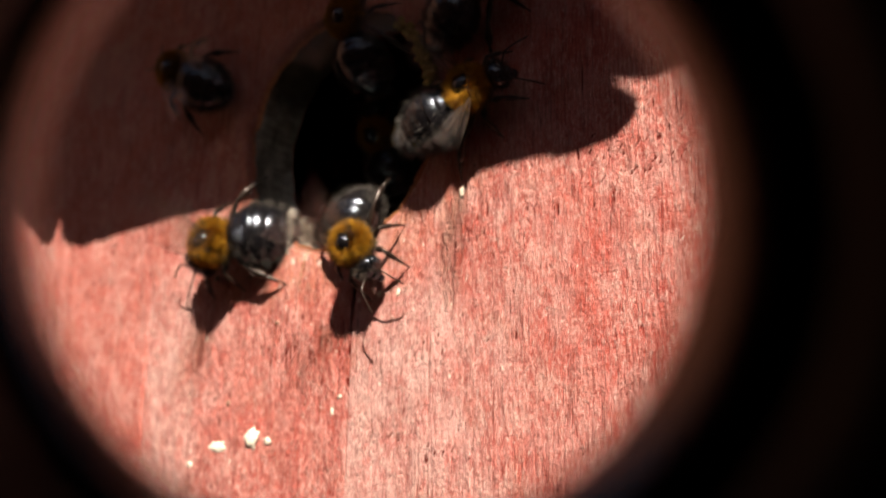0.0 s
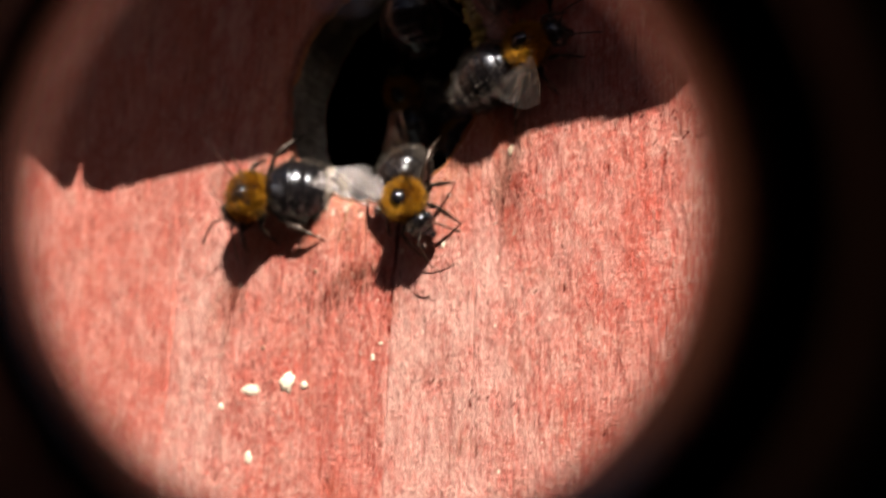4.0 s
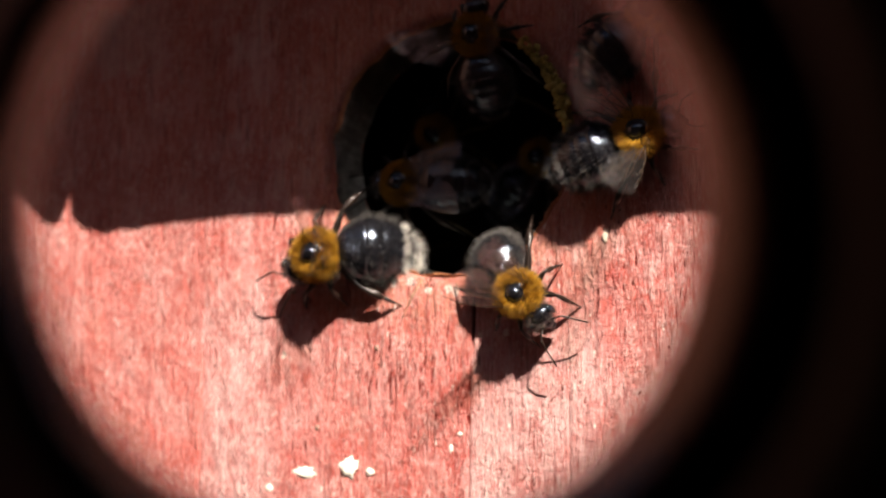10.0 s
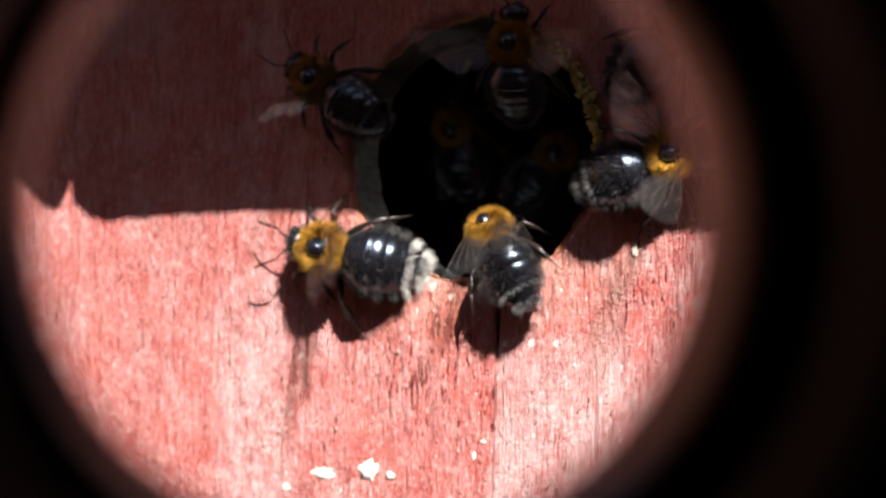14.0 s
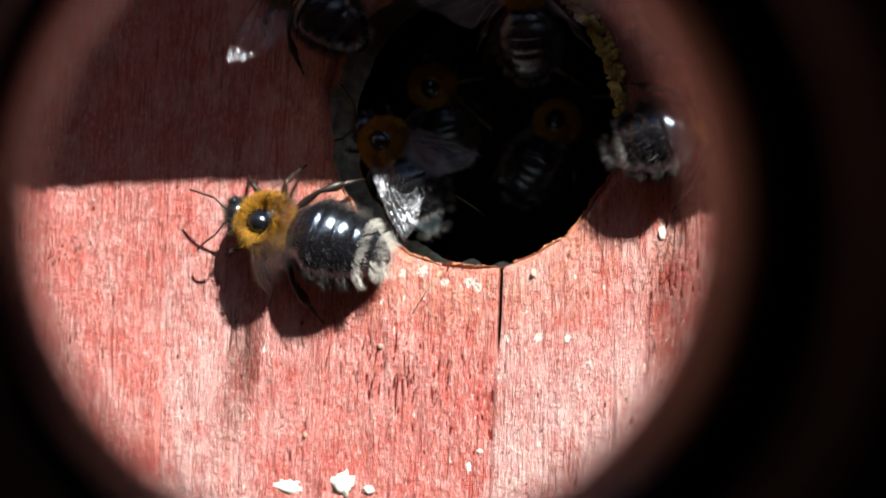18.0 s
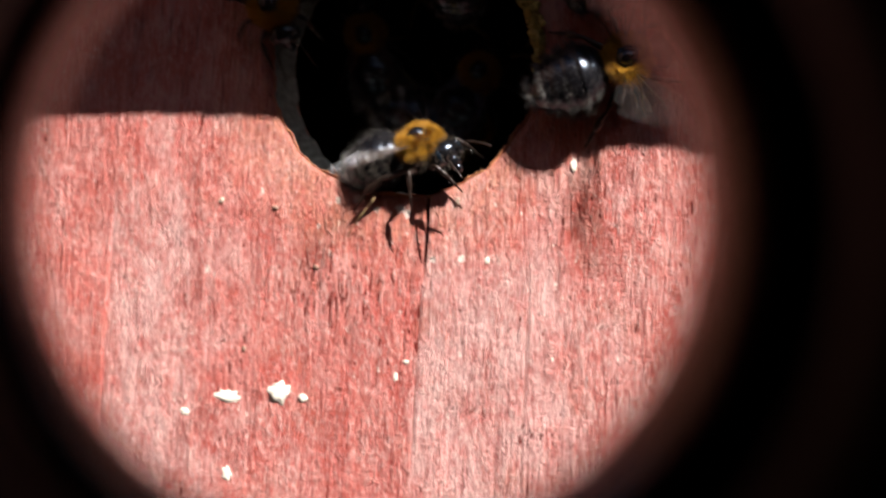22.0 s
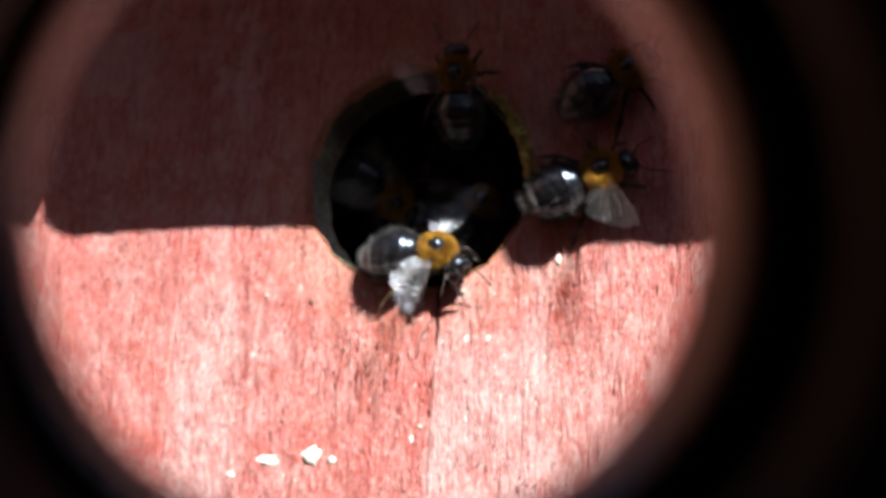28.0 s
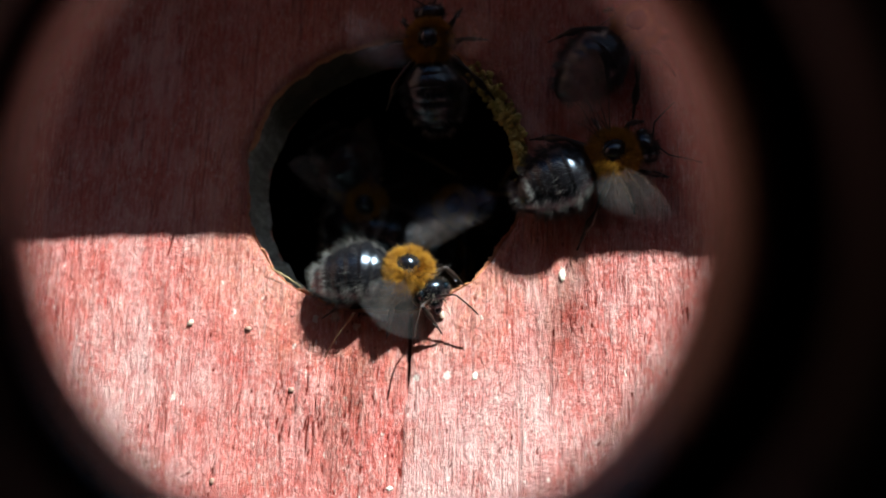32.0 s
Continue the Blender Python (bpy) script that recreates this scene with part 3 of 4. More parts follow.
def specks():
    """Dried white flecks stuck to the paint."""
    rng = random.Random(2)
    spots = [(-9.5, -30.7, 1.15, 0.95), (-14.5, -31.3, 1.35, 0.62), (-18.5, -33.0, 0.42, 0.40), (-7.4, -31.0, 0.46, 0.36), (-14.1, -38.2, 0.45, 0.7), (15.7, -9.5, 0.28, 0.5), (8.6, -18.0, 0.24, 0.34), (1.0, -28.6, 0.2, 0.4), (1.9, -27.2, 0.3, 0.16)]
    for x, z, rx, rz in spots:
        n, rx, rz = 26, rx * 0.88, rz * 0.88
        verts = [(0, -0.20 * min(rx, rz), 0)]
        faces = []
        for ring, (k, y) in enumerate(((0.55, 0.20), (0.9, 0.12), (1.0, -0.1))):
            for s in range(n):
                a = 2 * math.pi * s / n
                q = k * (1 + 0.42 * rng.uniform(-1, 1) * (0.3 + ring * 0.35))
                verts.append((rx * q * math.cos(a), -y * min(rx, rz) * rng.uniform(0.8, 1.2), rz * q * math.sin(a)))
        for s in range(n):
            t = (s + 1) % n
            faces.append((0, 1 + s, 1 + t))
            for ring in range(2):
                a, b = 1 + ring * n + s, 1 + ring * n + t
                faces.append((a, a + n, b + n, b))
        ob = mesh_object("dried_fleck", verts, faces, WHITE_CRUST)
        ob.location = (x * MM, -0.05 * MM, HZ + z * MM)
        tagged(ob, "small chalky white fleck dried on red paint", "fleck", "white flecks on the board")


def crumbs():
    """Crumbs of gnawed wood and grit that cling to the paint."""
    rng = random.Random(31)
    kinds = [(CRUMB_DARK, "tiny dark grit crumb stuck to the red paint"), (CRUMB_PALE, "tiny pale crumb of gnawed wood on the paint")]
    for x, z, size, kind in ((-11.1, -14.1, 0.30, 0), (-6.9, -19.3, 0.28, 0), (-16.3, -13.6, 0.34, 1), (5.7, -12.9, 0.3, 1), (-13.2, -27.0, 0.3, 0)):
        v, f = ball((0, 0, 0), (size, size * 0.6, size * 0.8), 9, 6)
        turn = pose(0, 0, 0, 0, rng.uniform(0, 180), 0)
        ob = mesh_object("crumb", [tuple(turn @ (Vector(p) * rng.uniform(0.7, 1.2))) for p in v], f, kinds[kind][0])
        ob.location = (x * MM, -size * 0.35 * MM, HZ + z * MM)
        tagged(ob, kinds[kind][1], "crumb", "crumbs on the board")


def wax_lumps():
    """Yellow crusty wax on the right-hand wall of the hole."""
    rng = random.Random(9)
    shapes = []
    for _ in range(620):
        a = radians(rng.triangular(-6, 56, 20))
        d = rng.uniform(-0.6, 6.0)
        r = 12.75 - rng.uniform(0.0, 1.25)
        s = rng.uniform(0.12, 0.36)
        v, f = ball((0, 0, 0), (s, s * rng.uniform(0.5, 1.4), s * rng.uniform(0.6, 1.8)), 8, 5)
        # torn, flaky lumps, each turned its own way
        m = Matrix.Translation((r * math.cos(a), d - 0.1, r * math.sin(a))) @ pose(0, 0, 0, rng.uniform(0, 180), rng.uniform(0, 180), 0)
        shapes.append(([tuple(m @ (Vector(p) * rng.uniform(0.65, 1.3))) for p in v], f))
    ob = mesh_object("wax_crust", *join(*shapes), WAX)
    ob.location = (0, 0, HZ)
    tagged(ob, "lumpy yellow-brown wax crust inside the entrance hole", "wax")


LOOSE = []


def straw():
    rng = random.Random(4)
    shapes = []
    for _ in range(70):
        c = Vector((rng.uniform(-14, 14), rng.uniform(26, 42), rng.uniform(-16, 12)))
        d = Vector((rng.uniform(-1, 1), rng.uniform(-0.4, 0.4), rng.uniform(-1, 1))).normalized() * rng.uniform(2, 6)
        bend = Vector((rng.uniform(-1, 1), rng.uniform(-1, 1), rng.uniform(-1, 1)))
        shapes.append(tube([c - d, c + bend * 0.6, c + d], [0.22, 0.26, 0.18], 5))
    ob = mesh_object("nest_straw", *join(*shapes), STRAW)
    ob.location = (0, 0, HZ)
    tagged(ob, "dry straw of the old nest inside the box", "straw", kind="stuff")
    for x0, z0, x1, z1, y in ((-1.3, -13.0, -4.3, -16.6, -2.0), (-9.6, -8.7, -6.6, -10.4, -0.5)):
        mid = Vector(((x0 + x1) / 2, y * 0.55 - 0.1, (z0 + z1) / 2 + 0.08))
        fibre = mesh_object("straw_fibre", *tube([(x0, y, z0), mid, (x1, -0.05, z1)], [0.035, 0.05, 0.03], 6), STRAW)
        fibre.location = (0, 0, HZ)
        LOOSE.append(tagged(fibre, "thin pale straw fibre caught on the lower rim", "straw fibre", "straw fibres on the rim"))
    # a dark rounded mass added to fill the box, unseen in detail
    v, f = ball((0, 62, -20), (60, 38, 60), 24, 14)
    filling = mesh_object("box_filling", [(x, y, max(z, -126)) for x, y, z in v], f, m_plain("dark_box_filling", (0.035, 0.026, 0.016), 0.95, 0.5, 0.5, 0.2, 0.001))
    filling.location = (0, 0, HZ)
    tagged(filling, "dark rounded mass filling the box behind the hole", "nest", kind="stuff")


nest_box()
specks()
crumbs()
wax_lumps()
straw()
# ground out of view; its brown is picked to bounce warm light upward
ground_sheet = mesh_object("ground", [(-60000, -60000, 0), (60000, -60000, 0), (60000, 60000, 0), (-60000, 60000, 0)], [(0, 1, 2, 3)], SOIL)
tagged(ground_sheet, "unseen ground under the nest box, brown for warm bounce", "ground", kind="structure")
# unseen walls added to block sky light and bounce warm light on the board
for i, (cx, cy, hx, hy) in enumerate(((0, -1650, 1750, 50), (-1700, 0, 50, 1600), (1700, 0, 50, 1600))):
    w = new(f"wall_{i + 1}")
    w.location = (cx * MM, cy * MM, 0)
    box_plate("sky_screen", (-hx, -hy, 0), (hx, hy, 2630 if i == 0 else 2950), WALL, w)
    tagged(w, "unseen red-brown wall added to block sky light", "wall", kind="structure")
post = new("post")
box_plate("shaft", (-40, 164, -1600), (40, 224, 200), RAW, post)
post.location = (0, 0, HZ)
tagged(post, "wooden post that carries the nest box", "post")


# ---- the viewing tube that the camera looks through ----
def viewing_tube():
    t = new("viewing_tube")
    # the tube's mouth lies left of and above the line of sight, and its bore slants towards the eye
    mouth, slant, ay, k = -1.46, 0.145, 0.0308, 0.9336

    def ringed(profile, name, material, label=""):
        n = 96
        verts, faces = [], []
        for d, r in profile:
            for s in range(n):
                a = 2 * math.pi * s / n
                verts.append((mouth + slant * (22 - max(d, 12)) + k * r * math.cos(a), ay * d + k * r * math.sin(a), -d))
        for i in range(len(profile) - 1):
            for s in range(n):
                a, b = i * n + s, i * n + (s + 1) % n
                faces.append((a, b, b + n, a + n))
        return mesh_object(name, verts, faces, material, t, label)

    ringed([(22.0, 6.64), (21.9, 6.60), (19.2, 6.74), (19.15, 7.7), (21.95, 7.7), (22.0, 6.64)], "front_lip", TUBE_LIP, "worn dark anodised front lip")
    ringed([(19.4, 7.75), (16.2, 7.8), (16.2, 9.0), (21.9, 9.0), (21.9, 7.75)], "barrel", TUBE_BLACK)
    ringed([(16.15, 6.7), (12.5, 6.8), (12.5, 9.0), (16.15, 9.0), (16.15, 6.7)], "inner_ring", TUBE_RING)
    ringed([(12.45, 9.0), (-12.0, 9.0), (-12.0, 0.05), (-13.0, 0.05), (-13.0, 10.0), (22.0, 10.0), (22.0, 9.0)], "housing", TUBE_BLACK)
    return tagged(t, "short black plastic viewing tube with worn lip", "viewing tube")


TUBE = viewing_tube()


# ---- bumblebees ----
def abdomen_radius(u):
    """u runs from 0 at the waist to 1 at the tip: blunt before, widest past a third, drawn in to a rounded tail."""
    if not 0 < u < 1:
        return 0.12
    return 2.72 * min(1.0, (u / 0.30)) ** 0.42 * (1 - max(0.0, (u - 0.30) / 0.70) ** 2.3) ** 0.62


AB_FRONT, AB_LEN = -1.55, 7.6


def abdomen_point(u, a):
    seg = (u * 6) % 1.0
    r = abdomen_radius(u) * (1 + 0.06 * (math.sin(math.pi * (0.10 + 0.72 * seg)) - 0.55))
    return Vector((AB_FRONT - AB_LEN * u, r * math.cos(a), r * 0.86 * math.sin(a) - 0.25 - 1.1 * u * u))


def abdomen_shell():
    n, m = 85, 36
    verts, faces = [], []
    for i in range(n):
        for s in range(m):
            verts.append(tuple(abdomen_point(min(0.999, max(0.001, i / (n - 1))), 2 * math.pi * s / m)))
    for i in range(n - 1):
        for s in range(m):
            a, b = i * m + s, i * m + (s + 1) % m
            faces.append((a, b, b + m, a + m))
    faces += [tuple(reversed(range(m))), tuple(range((n - 1) * m, n * m))]
    return verts, faces


def abdomen_roots(rng, count, u0, u1):
    out = []
    for _ in range(count):
        u, a = rng.uniform(u0, u1), rng.uniform(0, 2 * math.pi)
        p = abdomen_point(u, a)
        c = abdomen_point(u, 0) * 0.5 + abdomen_point(u, math.pi) * 0.5
        out.append((p, ((p - c).normalized() + Vector((0.5 - u, 0, 0)) * -0.4).normalized()))
    return out


THORAX_R = (1.78, 1.82, 1.6)


def thorax_shell():
    """The thorax with the bald shield that rises out of its fur."""
    return join(ball((0, 0, 0), THORAX_R, 24, 16), ball((0.08, 0, 0.5), (1.14, 0.98, 1.38), 26, 16))


def thorax_roots(rng, count, flanks=False):
    """Roots on the back, or on the dark flanks and underside."""
    out = []
    while len(out) < count:
        v = Vector((rng.gauss(0, 1), rng.gauss(0, 1), rng.gauss(0, 1))).normalized()
        if (v.z < rng.uniform(-0.30, 0.10)) != flanks:
            continue
        # a bald patch on the back; the fur round it leans away
        bald = (v.x - 0.04) ** 2 / 0.34 + v.y ** 2 / 0.26
        if v.z > 0.5 and bald < rng.uniform(0.6, 1.25):
            continue
        away = Vector((v.x, v.y, 0)) * (0.7 * math.exp(-max(0.0, bald - 1)) if v.z > 0 else 0.0)
        out.append((Vector((v.x * THORAX_R[0], v.y * THORAX_R[1], v.z * THORAX_R[2])), (v + away).normalized()))
    return out


def wing_outline(length, width, lobes):
    """Half-wing points from root to tip: leading edge, then trailing edge."""
    n = 15
    lead = [(0.16 * width * math.sin(math.pi * (i / n) ** 0.7), length * i / n) for i in range(n + 1)]
    trail = [(-width * (0.12 + 0.95 * math.sin(math.pi * min(1, (i / n) ** 1.15 * 0.93 + 0.03)) ** 0.8 * (1 - lobes * 0.25 * math.exp(-((i / n - 0.45) / 0.07) ** 2))), length * i / n) for i in range(1, n)]
    return lead, trail


BEE_MESH = {}


def shared(name, build, material):
    """One mesh of a kind, kept for all bees."""
    if name not in BEE_MESH:
        ob = mesh_object(name, *build(), material)
        BEE_MESH[name] = ob.data
        bpy.data.objects.remove(ob)
    return BEE_MESH[name]


def part_of(parent, name, key, build, material, label=""):
    ob = new(name, shared(key, build, material))
    ob.parent = parent
    if label:
        ob["label"] = label
    return ob


def wing_sheet(length, width, lobes, side):
    lead, trail = wing_outline(length, width, lobes)
    verts = [(x, side * y, 0.12 * math.sin(y / length * math.pi)) for x, y in lead]
    k = len(verts)
    verts += [(x, side * y, 0.1 * math.sin(y * 1.9)) for x, y in trail]
    faces = [(0, 1, k)]
    for i in range(1, len(trail)):
        faces.append((i, i + 1, k + i, k + i - 1))
    faces.append((len(lead) - 2, len(lead) - 1, k + len(trail) - 1))
    if side < 0:
        faces = [tuple(reversed(f)) for f in faces]
    return verts, faces


VEINS = [
    [(0.0, 0.0), (0.13, 0.35), (0.14, 0.7), (0.0, 0.97)],
    [(0.0, 0.02), (-0.12, 0.3), (-0.20, 0.55), (-0.42, 0.78)],
    [(-0.02, 0.05), (-0.32, 0.28), (-0.62, 0.42), (-0.85, 0.52)],
    [(0.13, 0.55), (-0.05, 0.62), (-0.25, 0.6)],
    [(-0.13, 0.36), (-0.4, 0.36)],
]


def wing_vein(line, length, width, side):
    return tube([(x * width, side * y * length, 0.1) for x, y in line], [0.05, *[0.03] * (len(line) - 2), 0.018], 5)


def leg_mesh(hip, foot, side, rng, hind):
    """Thigh, shin, long heel joint and a small jointed foot, with short bristles."""
    hip, foot = Vector(hip), Vector(foot)
    knee = hip.lerp(foot, 0.40) + Vector((0, side * 0.35, 1.0 if hind else 1.35))
    ankle = hip.lerp(foot, 0.74) + Vector((0, side * 0.15, 0.75))
    path, rad = [hip, hip.lerp(knee, 0.45), hip.lerp(knee, 0.9), knee], [0.24, 0.32, 0.20, 0.16]
    path += [knee.lerp(ankle, 0.12), knee.lerp(ankle, 0.6), ankle.lerp(knee, 0.06)]
    rad += [0.19, 0.40 if hind else 0.26, 0.24 if hind else 0.20]
    heel = ankle.lerp(foot, 0.5)
    path += [ankle, ankle.lerp(heel, 0.15), heel]
    rad += [0.11, 0.20 if hind else 0.15, 0.12]
    for i in range(1, 5):
        p = heel.lerp(foot, i / 4)
        path += [p - (foot - heel) * 0.08, p]
        rad += [0.10, 0.055]
    path.append(foot + (foot - heel).normalized() * 0.3 + Vector((0, 0, 0.05)))
    rad.append(0.03)
    body = tube(path, rad, 7)
    roots = []
    for _ in range(150):
        a, b = ((hip, knee), (knee, ankle), (knee, ankle), (ankle, heel))[rng.randrange(4)]
        p = a.lerp(b, rng.random())
        roots.append((p, Vector((rng.uniform(-1, 1), rng.uniform(-1, 1), rng.uniform(-1, 1))).normalized()))
    return join(body, hairs(roots, rng, 0.62, 0.026))


def antenna(side, spread):
    base = Vector((3.6, side * 0.4, -0.5))
    elbow = base + Vector((0.8, side * (0.9 + spread), 0.35))
    tip = elbow + Vector((2.3, side * (0.75 + spread * 1.6), -0.85))
    pts = [base, base.lerp(elbow, 0.6), elbow]
    rad = [0.09, 0.075, 0.07]
    for i in range(1, 11):
        p = elbow.lerp(tip, i / 10) + Vector((0, 0, 0.14 * math.sin(math.pi * i / 10)))
        pts += [p - (tip - elbow) * 0.02, p]
        rad += [0.092, 0.07]
    rad[-1] = 0.05
    return tube(pts, rad, 6)


WING_ROOT = {"fore": (0.3, 1.5, 0.9), "hind": (-0.6, 1.45, 0.75)}


def bumblebee(label, seed, scale, stance=1.0, foot_z=-3.4, bright_tail=False):
    """A tree bumblebee, its origin at the middle of the thorax, head along +x, back along +z."""
    rng = random.Random(seed)
    bee = new("bumblebee")
    bee.scale = (scale, scale, scale)
    thorax = part_of(bee, "thorax", "thorax", thorax_shell, CHITIN)
    part_of(thorax, "thorax_fur", "thorax_fur", lambda: hairs(thorax_roots(random.Random(1), 9500), random.Random(2), 0.82, 0.026, (-0.1, 0, -0.05), 0.5, 0.55), FUR_ORANGE, "dense ginger-orange fur")
    part_of(thorax, "flank_fur", "flank_fur", lambda: hairs(thorax_roots(random.Random(21), 4600, True) + thorax_roots(random.Random(23), 900), random.Random(22), 1.05, 0.026, (-0.45, 0, -0.15), 0.55, 0.6), FUR_FLANK, "dark grey-brown shaggy flank fur")
    abdomen = part_of(bee, "abdomen", "abdomen", abdomen_shell, CHITIN, "glossy black banded abdomen")
    part_of(abdomen, "black_fur", "black_fur", lambda: hairs(abdomen_roots(random.Random(3), 2200, 0.03, 0.80), random.Random(4), 0.62, 0.02, (-0.55, 0, 0), 0.4, 0.4), FUR_BLACK)

    def bands(shaggy):
        """Fringes along the hind edges of the segments, thin on the back and thick on the flanks."""
        r = random.Random(5)
        roots = abdomen_roots(r, 900, 0.02, 0.12) + abdomen_roots(r, 900, 0.14, 0.20) + abdomen_roots(r, 1300, 0.27, 0.36) + abdomen_roots(r, 1500, 0.43, 0.53) + abdomen_roots(r, 1200, 0.59, 0.69)
        return hairs([(p, q) for p, q in roots if q.z < 0.45 or r.random() < shaggy], r, 1.0, 0.016, (-0.7, 0, 0.05), 0.55, 0.35)

    if bright_tail:
        part_of(abdomen, "grey_fur", "grey_fur", lambda: bands(0.14), FUR_GREY)
        part_of(abdomen, "tail_fur", "tail_fur", lambda: hairs(abdomen_roots(random.Random(6), 1050, 0.72, 0.79) + abdomen_roots(random.Random(16), 1050, 0.86, 0.97), random.Random(7), 0.95, 0.014, (-1.1, 0, 0), 0.26, 0.06), FUR_WHITE, "bright white tail fur in two bands")
    else:
        part_of(abdomen, "grey_fur", "grey_fur_shaggy", lambda: bands(0.15), FUR_GREY)
        part_of(abdomen, "tail_fur", "tail_fur_pale", lambda: hairs(abdomen_roots(random.Random(6), 800, 0.73, 0.78) + abdomen_roots(random.Random(16), 700, 0.88, 0.96), random.Random(7), 0.75, 0.014, (-1.1, 0, 0), 0.28, 0.08), FUR_PALE, "sparse pale grey tail fur")
    head = part_of(bee, "head", "head", lambda: join(ball((2.75, 0, -0.75), (0.98, 1.32, 1.15), 20, 12), ball((3.35, 0, -1.5), (0.62, 0.7, 0.8), 14, 9), ball((3.75, 0, -2.1), (0.35, 0.42, 0.45), 10, 7)), CHITIN)
    part_of(head, "face_fur", "face_fur", lambda: hairs([(Vector((2.75, 0, -0.75)) + Vector((v.x * 0.98, v.y * 1.32, v.z * 1.15)), v) for v in [Vector((random.Random(i).gauss(0, 1), random.Random(i + 9999).gauss(0, 1), random.Random(i + 50000).gauss(0, 1))).normalized() for i in range(900)]], random.Random(8), 0.55, 0.03, (0.15, 0, 0), 0.4, 0.3), FUR_FLANK)
    limbs = [("abdomen", (-1.7, 0, -0.3), abdomen), ("head", (2.0, 0, -0.4), head)]
    for side in (1, -1):
        part_of(head, "eye", f"eye{side}", lambda s=side: ball((2.95, s * 1.12, -0.72), (0.50, 0.36, 0.82), 14, 10), EYE)
        spread = rng.uniform(-0.2, 0.35)
        limbs.append(("antenna", (3.6, side * 0.4, -0.5), mesh_object("antenna", *antenna(side, spread), LIMB, head)))
        for hind, x, reach in ((False, 1.2, 2.6), (False, 0.0, 0.2), (True, -1.1, -4.4)):
            fx = x + reach * stance + rng.uniform(-0.5, 0.5)
            fy = side * ((2.5 if not hind else 5.2) + rng.uniform(-0.3, 0.8) + (2.0 if abs(reach) < 1 else 0))
            limbs.append(("leg", (x, side * 1.5, -1.5), mesh_object("leg", *leg_mesh((x, side * 1.5, -1.5), (fx, fy, foot_z), side, rng, hind), LIMB, bee)))
    wings = {}
    for which, ln, wd, lobes in (("fore", 8.4, 2.7, 0), ("hind", 5.8, 2.1, 1)):
        for side in (1, -1):
            w = part_of(bee, "wing", f"{which}{side}", lambda l=ln, d=wd, b=lobes, s=side: wing_sheet(l, d, b, s), MEMBRANE, "clear smoky-brown wing")
            for k, line in enumerate(VEINS):
                part_of(w, "vein", f"vein{k}_{which}{side}", lambda q=line, l=ln, d=wd, s=side: wing_vein(q, l, d, s), VEIN)
            wings[which, side] = w
    tagged(bee, label, "bumblebee", "bumblebees at the nest hole")
    return bee, wings, limbs


def wing_pose(which, side, sweep, lift, twist=0.0):
    x, y, z = [v * MM for v in WING_ROOT[which]]
    if which == "hind":
        sweep += 14
        lift -= 3
    return pose(x, side * y, z) @ pose(0, 0, 0, 0, 0, side * sweep) @ pose(0, 0, 0, side * lift, 0, 0) @ pose(0, 0, 0, 0, twist, 0)


def stand(x, z, heading, height=3.4, pitch=0.0, roll=0.0):
    """A bee on the board: millimetres from the hole's centre, heading in degrees from +x towards +z; pitch lifts the head, roll turns the back up to its left."""
    a = radians(heading)
    ahead, up = Vector((math.cos(a), 0, math.sin(a))), Vector((0, -1, 0))
    m = Matrix((ahead, up.cross(ahead), up)).transposed().to_4x4()
    return Matrix.Translation((x * MM, -height * MM, HZ + z * MM)) @ m @ pose(0, 0, 0, 0, -pitch, 0) @ pose(0, 0, 0, -roll, 0, 0)


BEES = {
    "west": bumblebee("large bumblebee with ginger thorax and white tail at the sunlit rim", 11, 1.14, 1.0, -3.1, True),
    "south": bumblebee("bumblebee with ginger thorax fanning its wings on the lower rim", 12, 0.97),
    "east": bumblebee("bumblebee clinging to the shaded board beside the hole, fanning", 13, 1.0),
    "north_east": bumblebee("bumblebee resting on the shaded board above the others", 14, 0.95),
    "north": bumblebee("bumblebee climbing out over the top of the hole", 15, 0.92),
    "rover": bumblebee("restless bumblebee that walks round the shaded edge of the hole", 16, 0.97),
    "inner": bumblebee("bumblebee in the dark just inside the hole", 17, 0.95),
    "deep": bumblebee("bumblebee deep in the dark of the hole", 18, 0.95),
}


def fan(wings, seed, quiet, lively, sweep=20.0, middle=30.0, stroke=33.0):
    """Beat the four wings: within the spans of lively they whirr, otherwise they lie folded."""
    rate = 0.37 + 0.013 * seed
    for (which, side), w in wings.items():
        rows = []
        for i in range(32 * FPS + 1):
            t = i / FPS
            on, swing, mid, reach = 0.0, sweep, middle, stroke
            for a, b, *own in lively:
                if a < t < b:
                    on = min(1.0, (t - a) * 5, (b - t) * 5)
                    swing, mid, reach = own or (sweep, middle, stroke)
            if on == 0 and i % 6:
                continue
            beat, side_beat = math.sin(2 * math.pi * rate * i + seed), math.cos(2 * math.pi * rate * i + seed)
            rest = [float(np.interp(t, [q[0] for q in quiet], [q[k] for q in quiet])) for k in (1, 2)]
            s = rest[0] + (swing + 12 * side_beat - rest[0]) * on
            lift = rest[1] + (mid + reach * beat - rest[1]) * on
            rows.append((t, wing_pose(which, side, s, lift, 12 * on * beat)))
        walk(w, rows)


def turned(joint, yaw, pitch=0.0):
    """A part's pose in its bee's space: turned about its joint."""
    x, y, z = [v * MM for v in joint]
    return pose(x, y, z, 0, -pitch, yaw) @ pose(-x, -y, -z)


def bend(bee, name, rows):
    """Turn the head (yaw) or the abdomen (yaw, pitch: tail down) of a bee."""
    for kind, joint, ob in bee[2]:
        if kind == name:
            walk(ob, [(t, turned(joint, *v)) for t, v in rows])


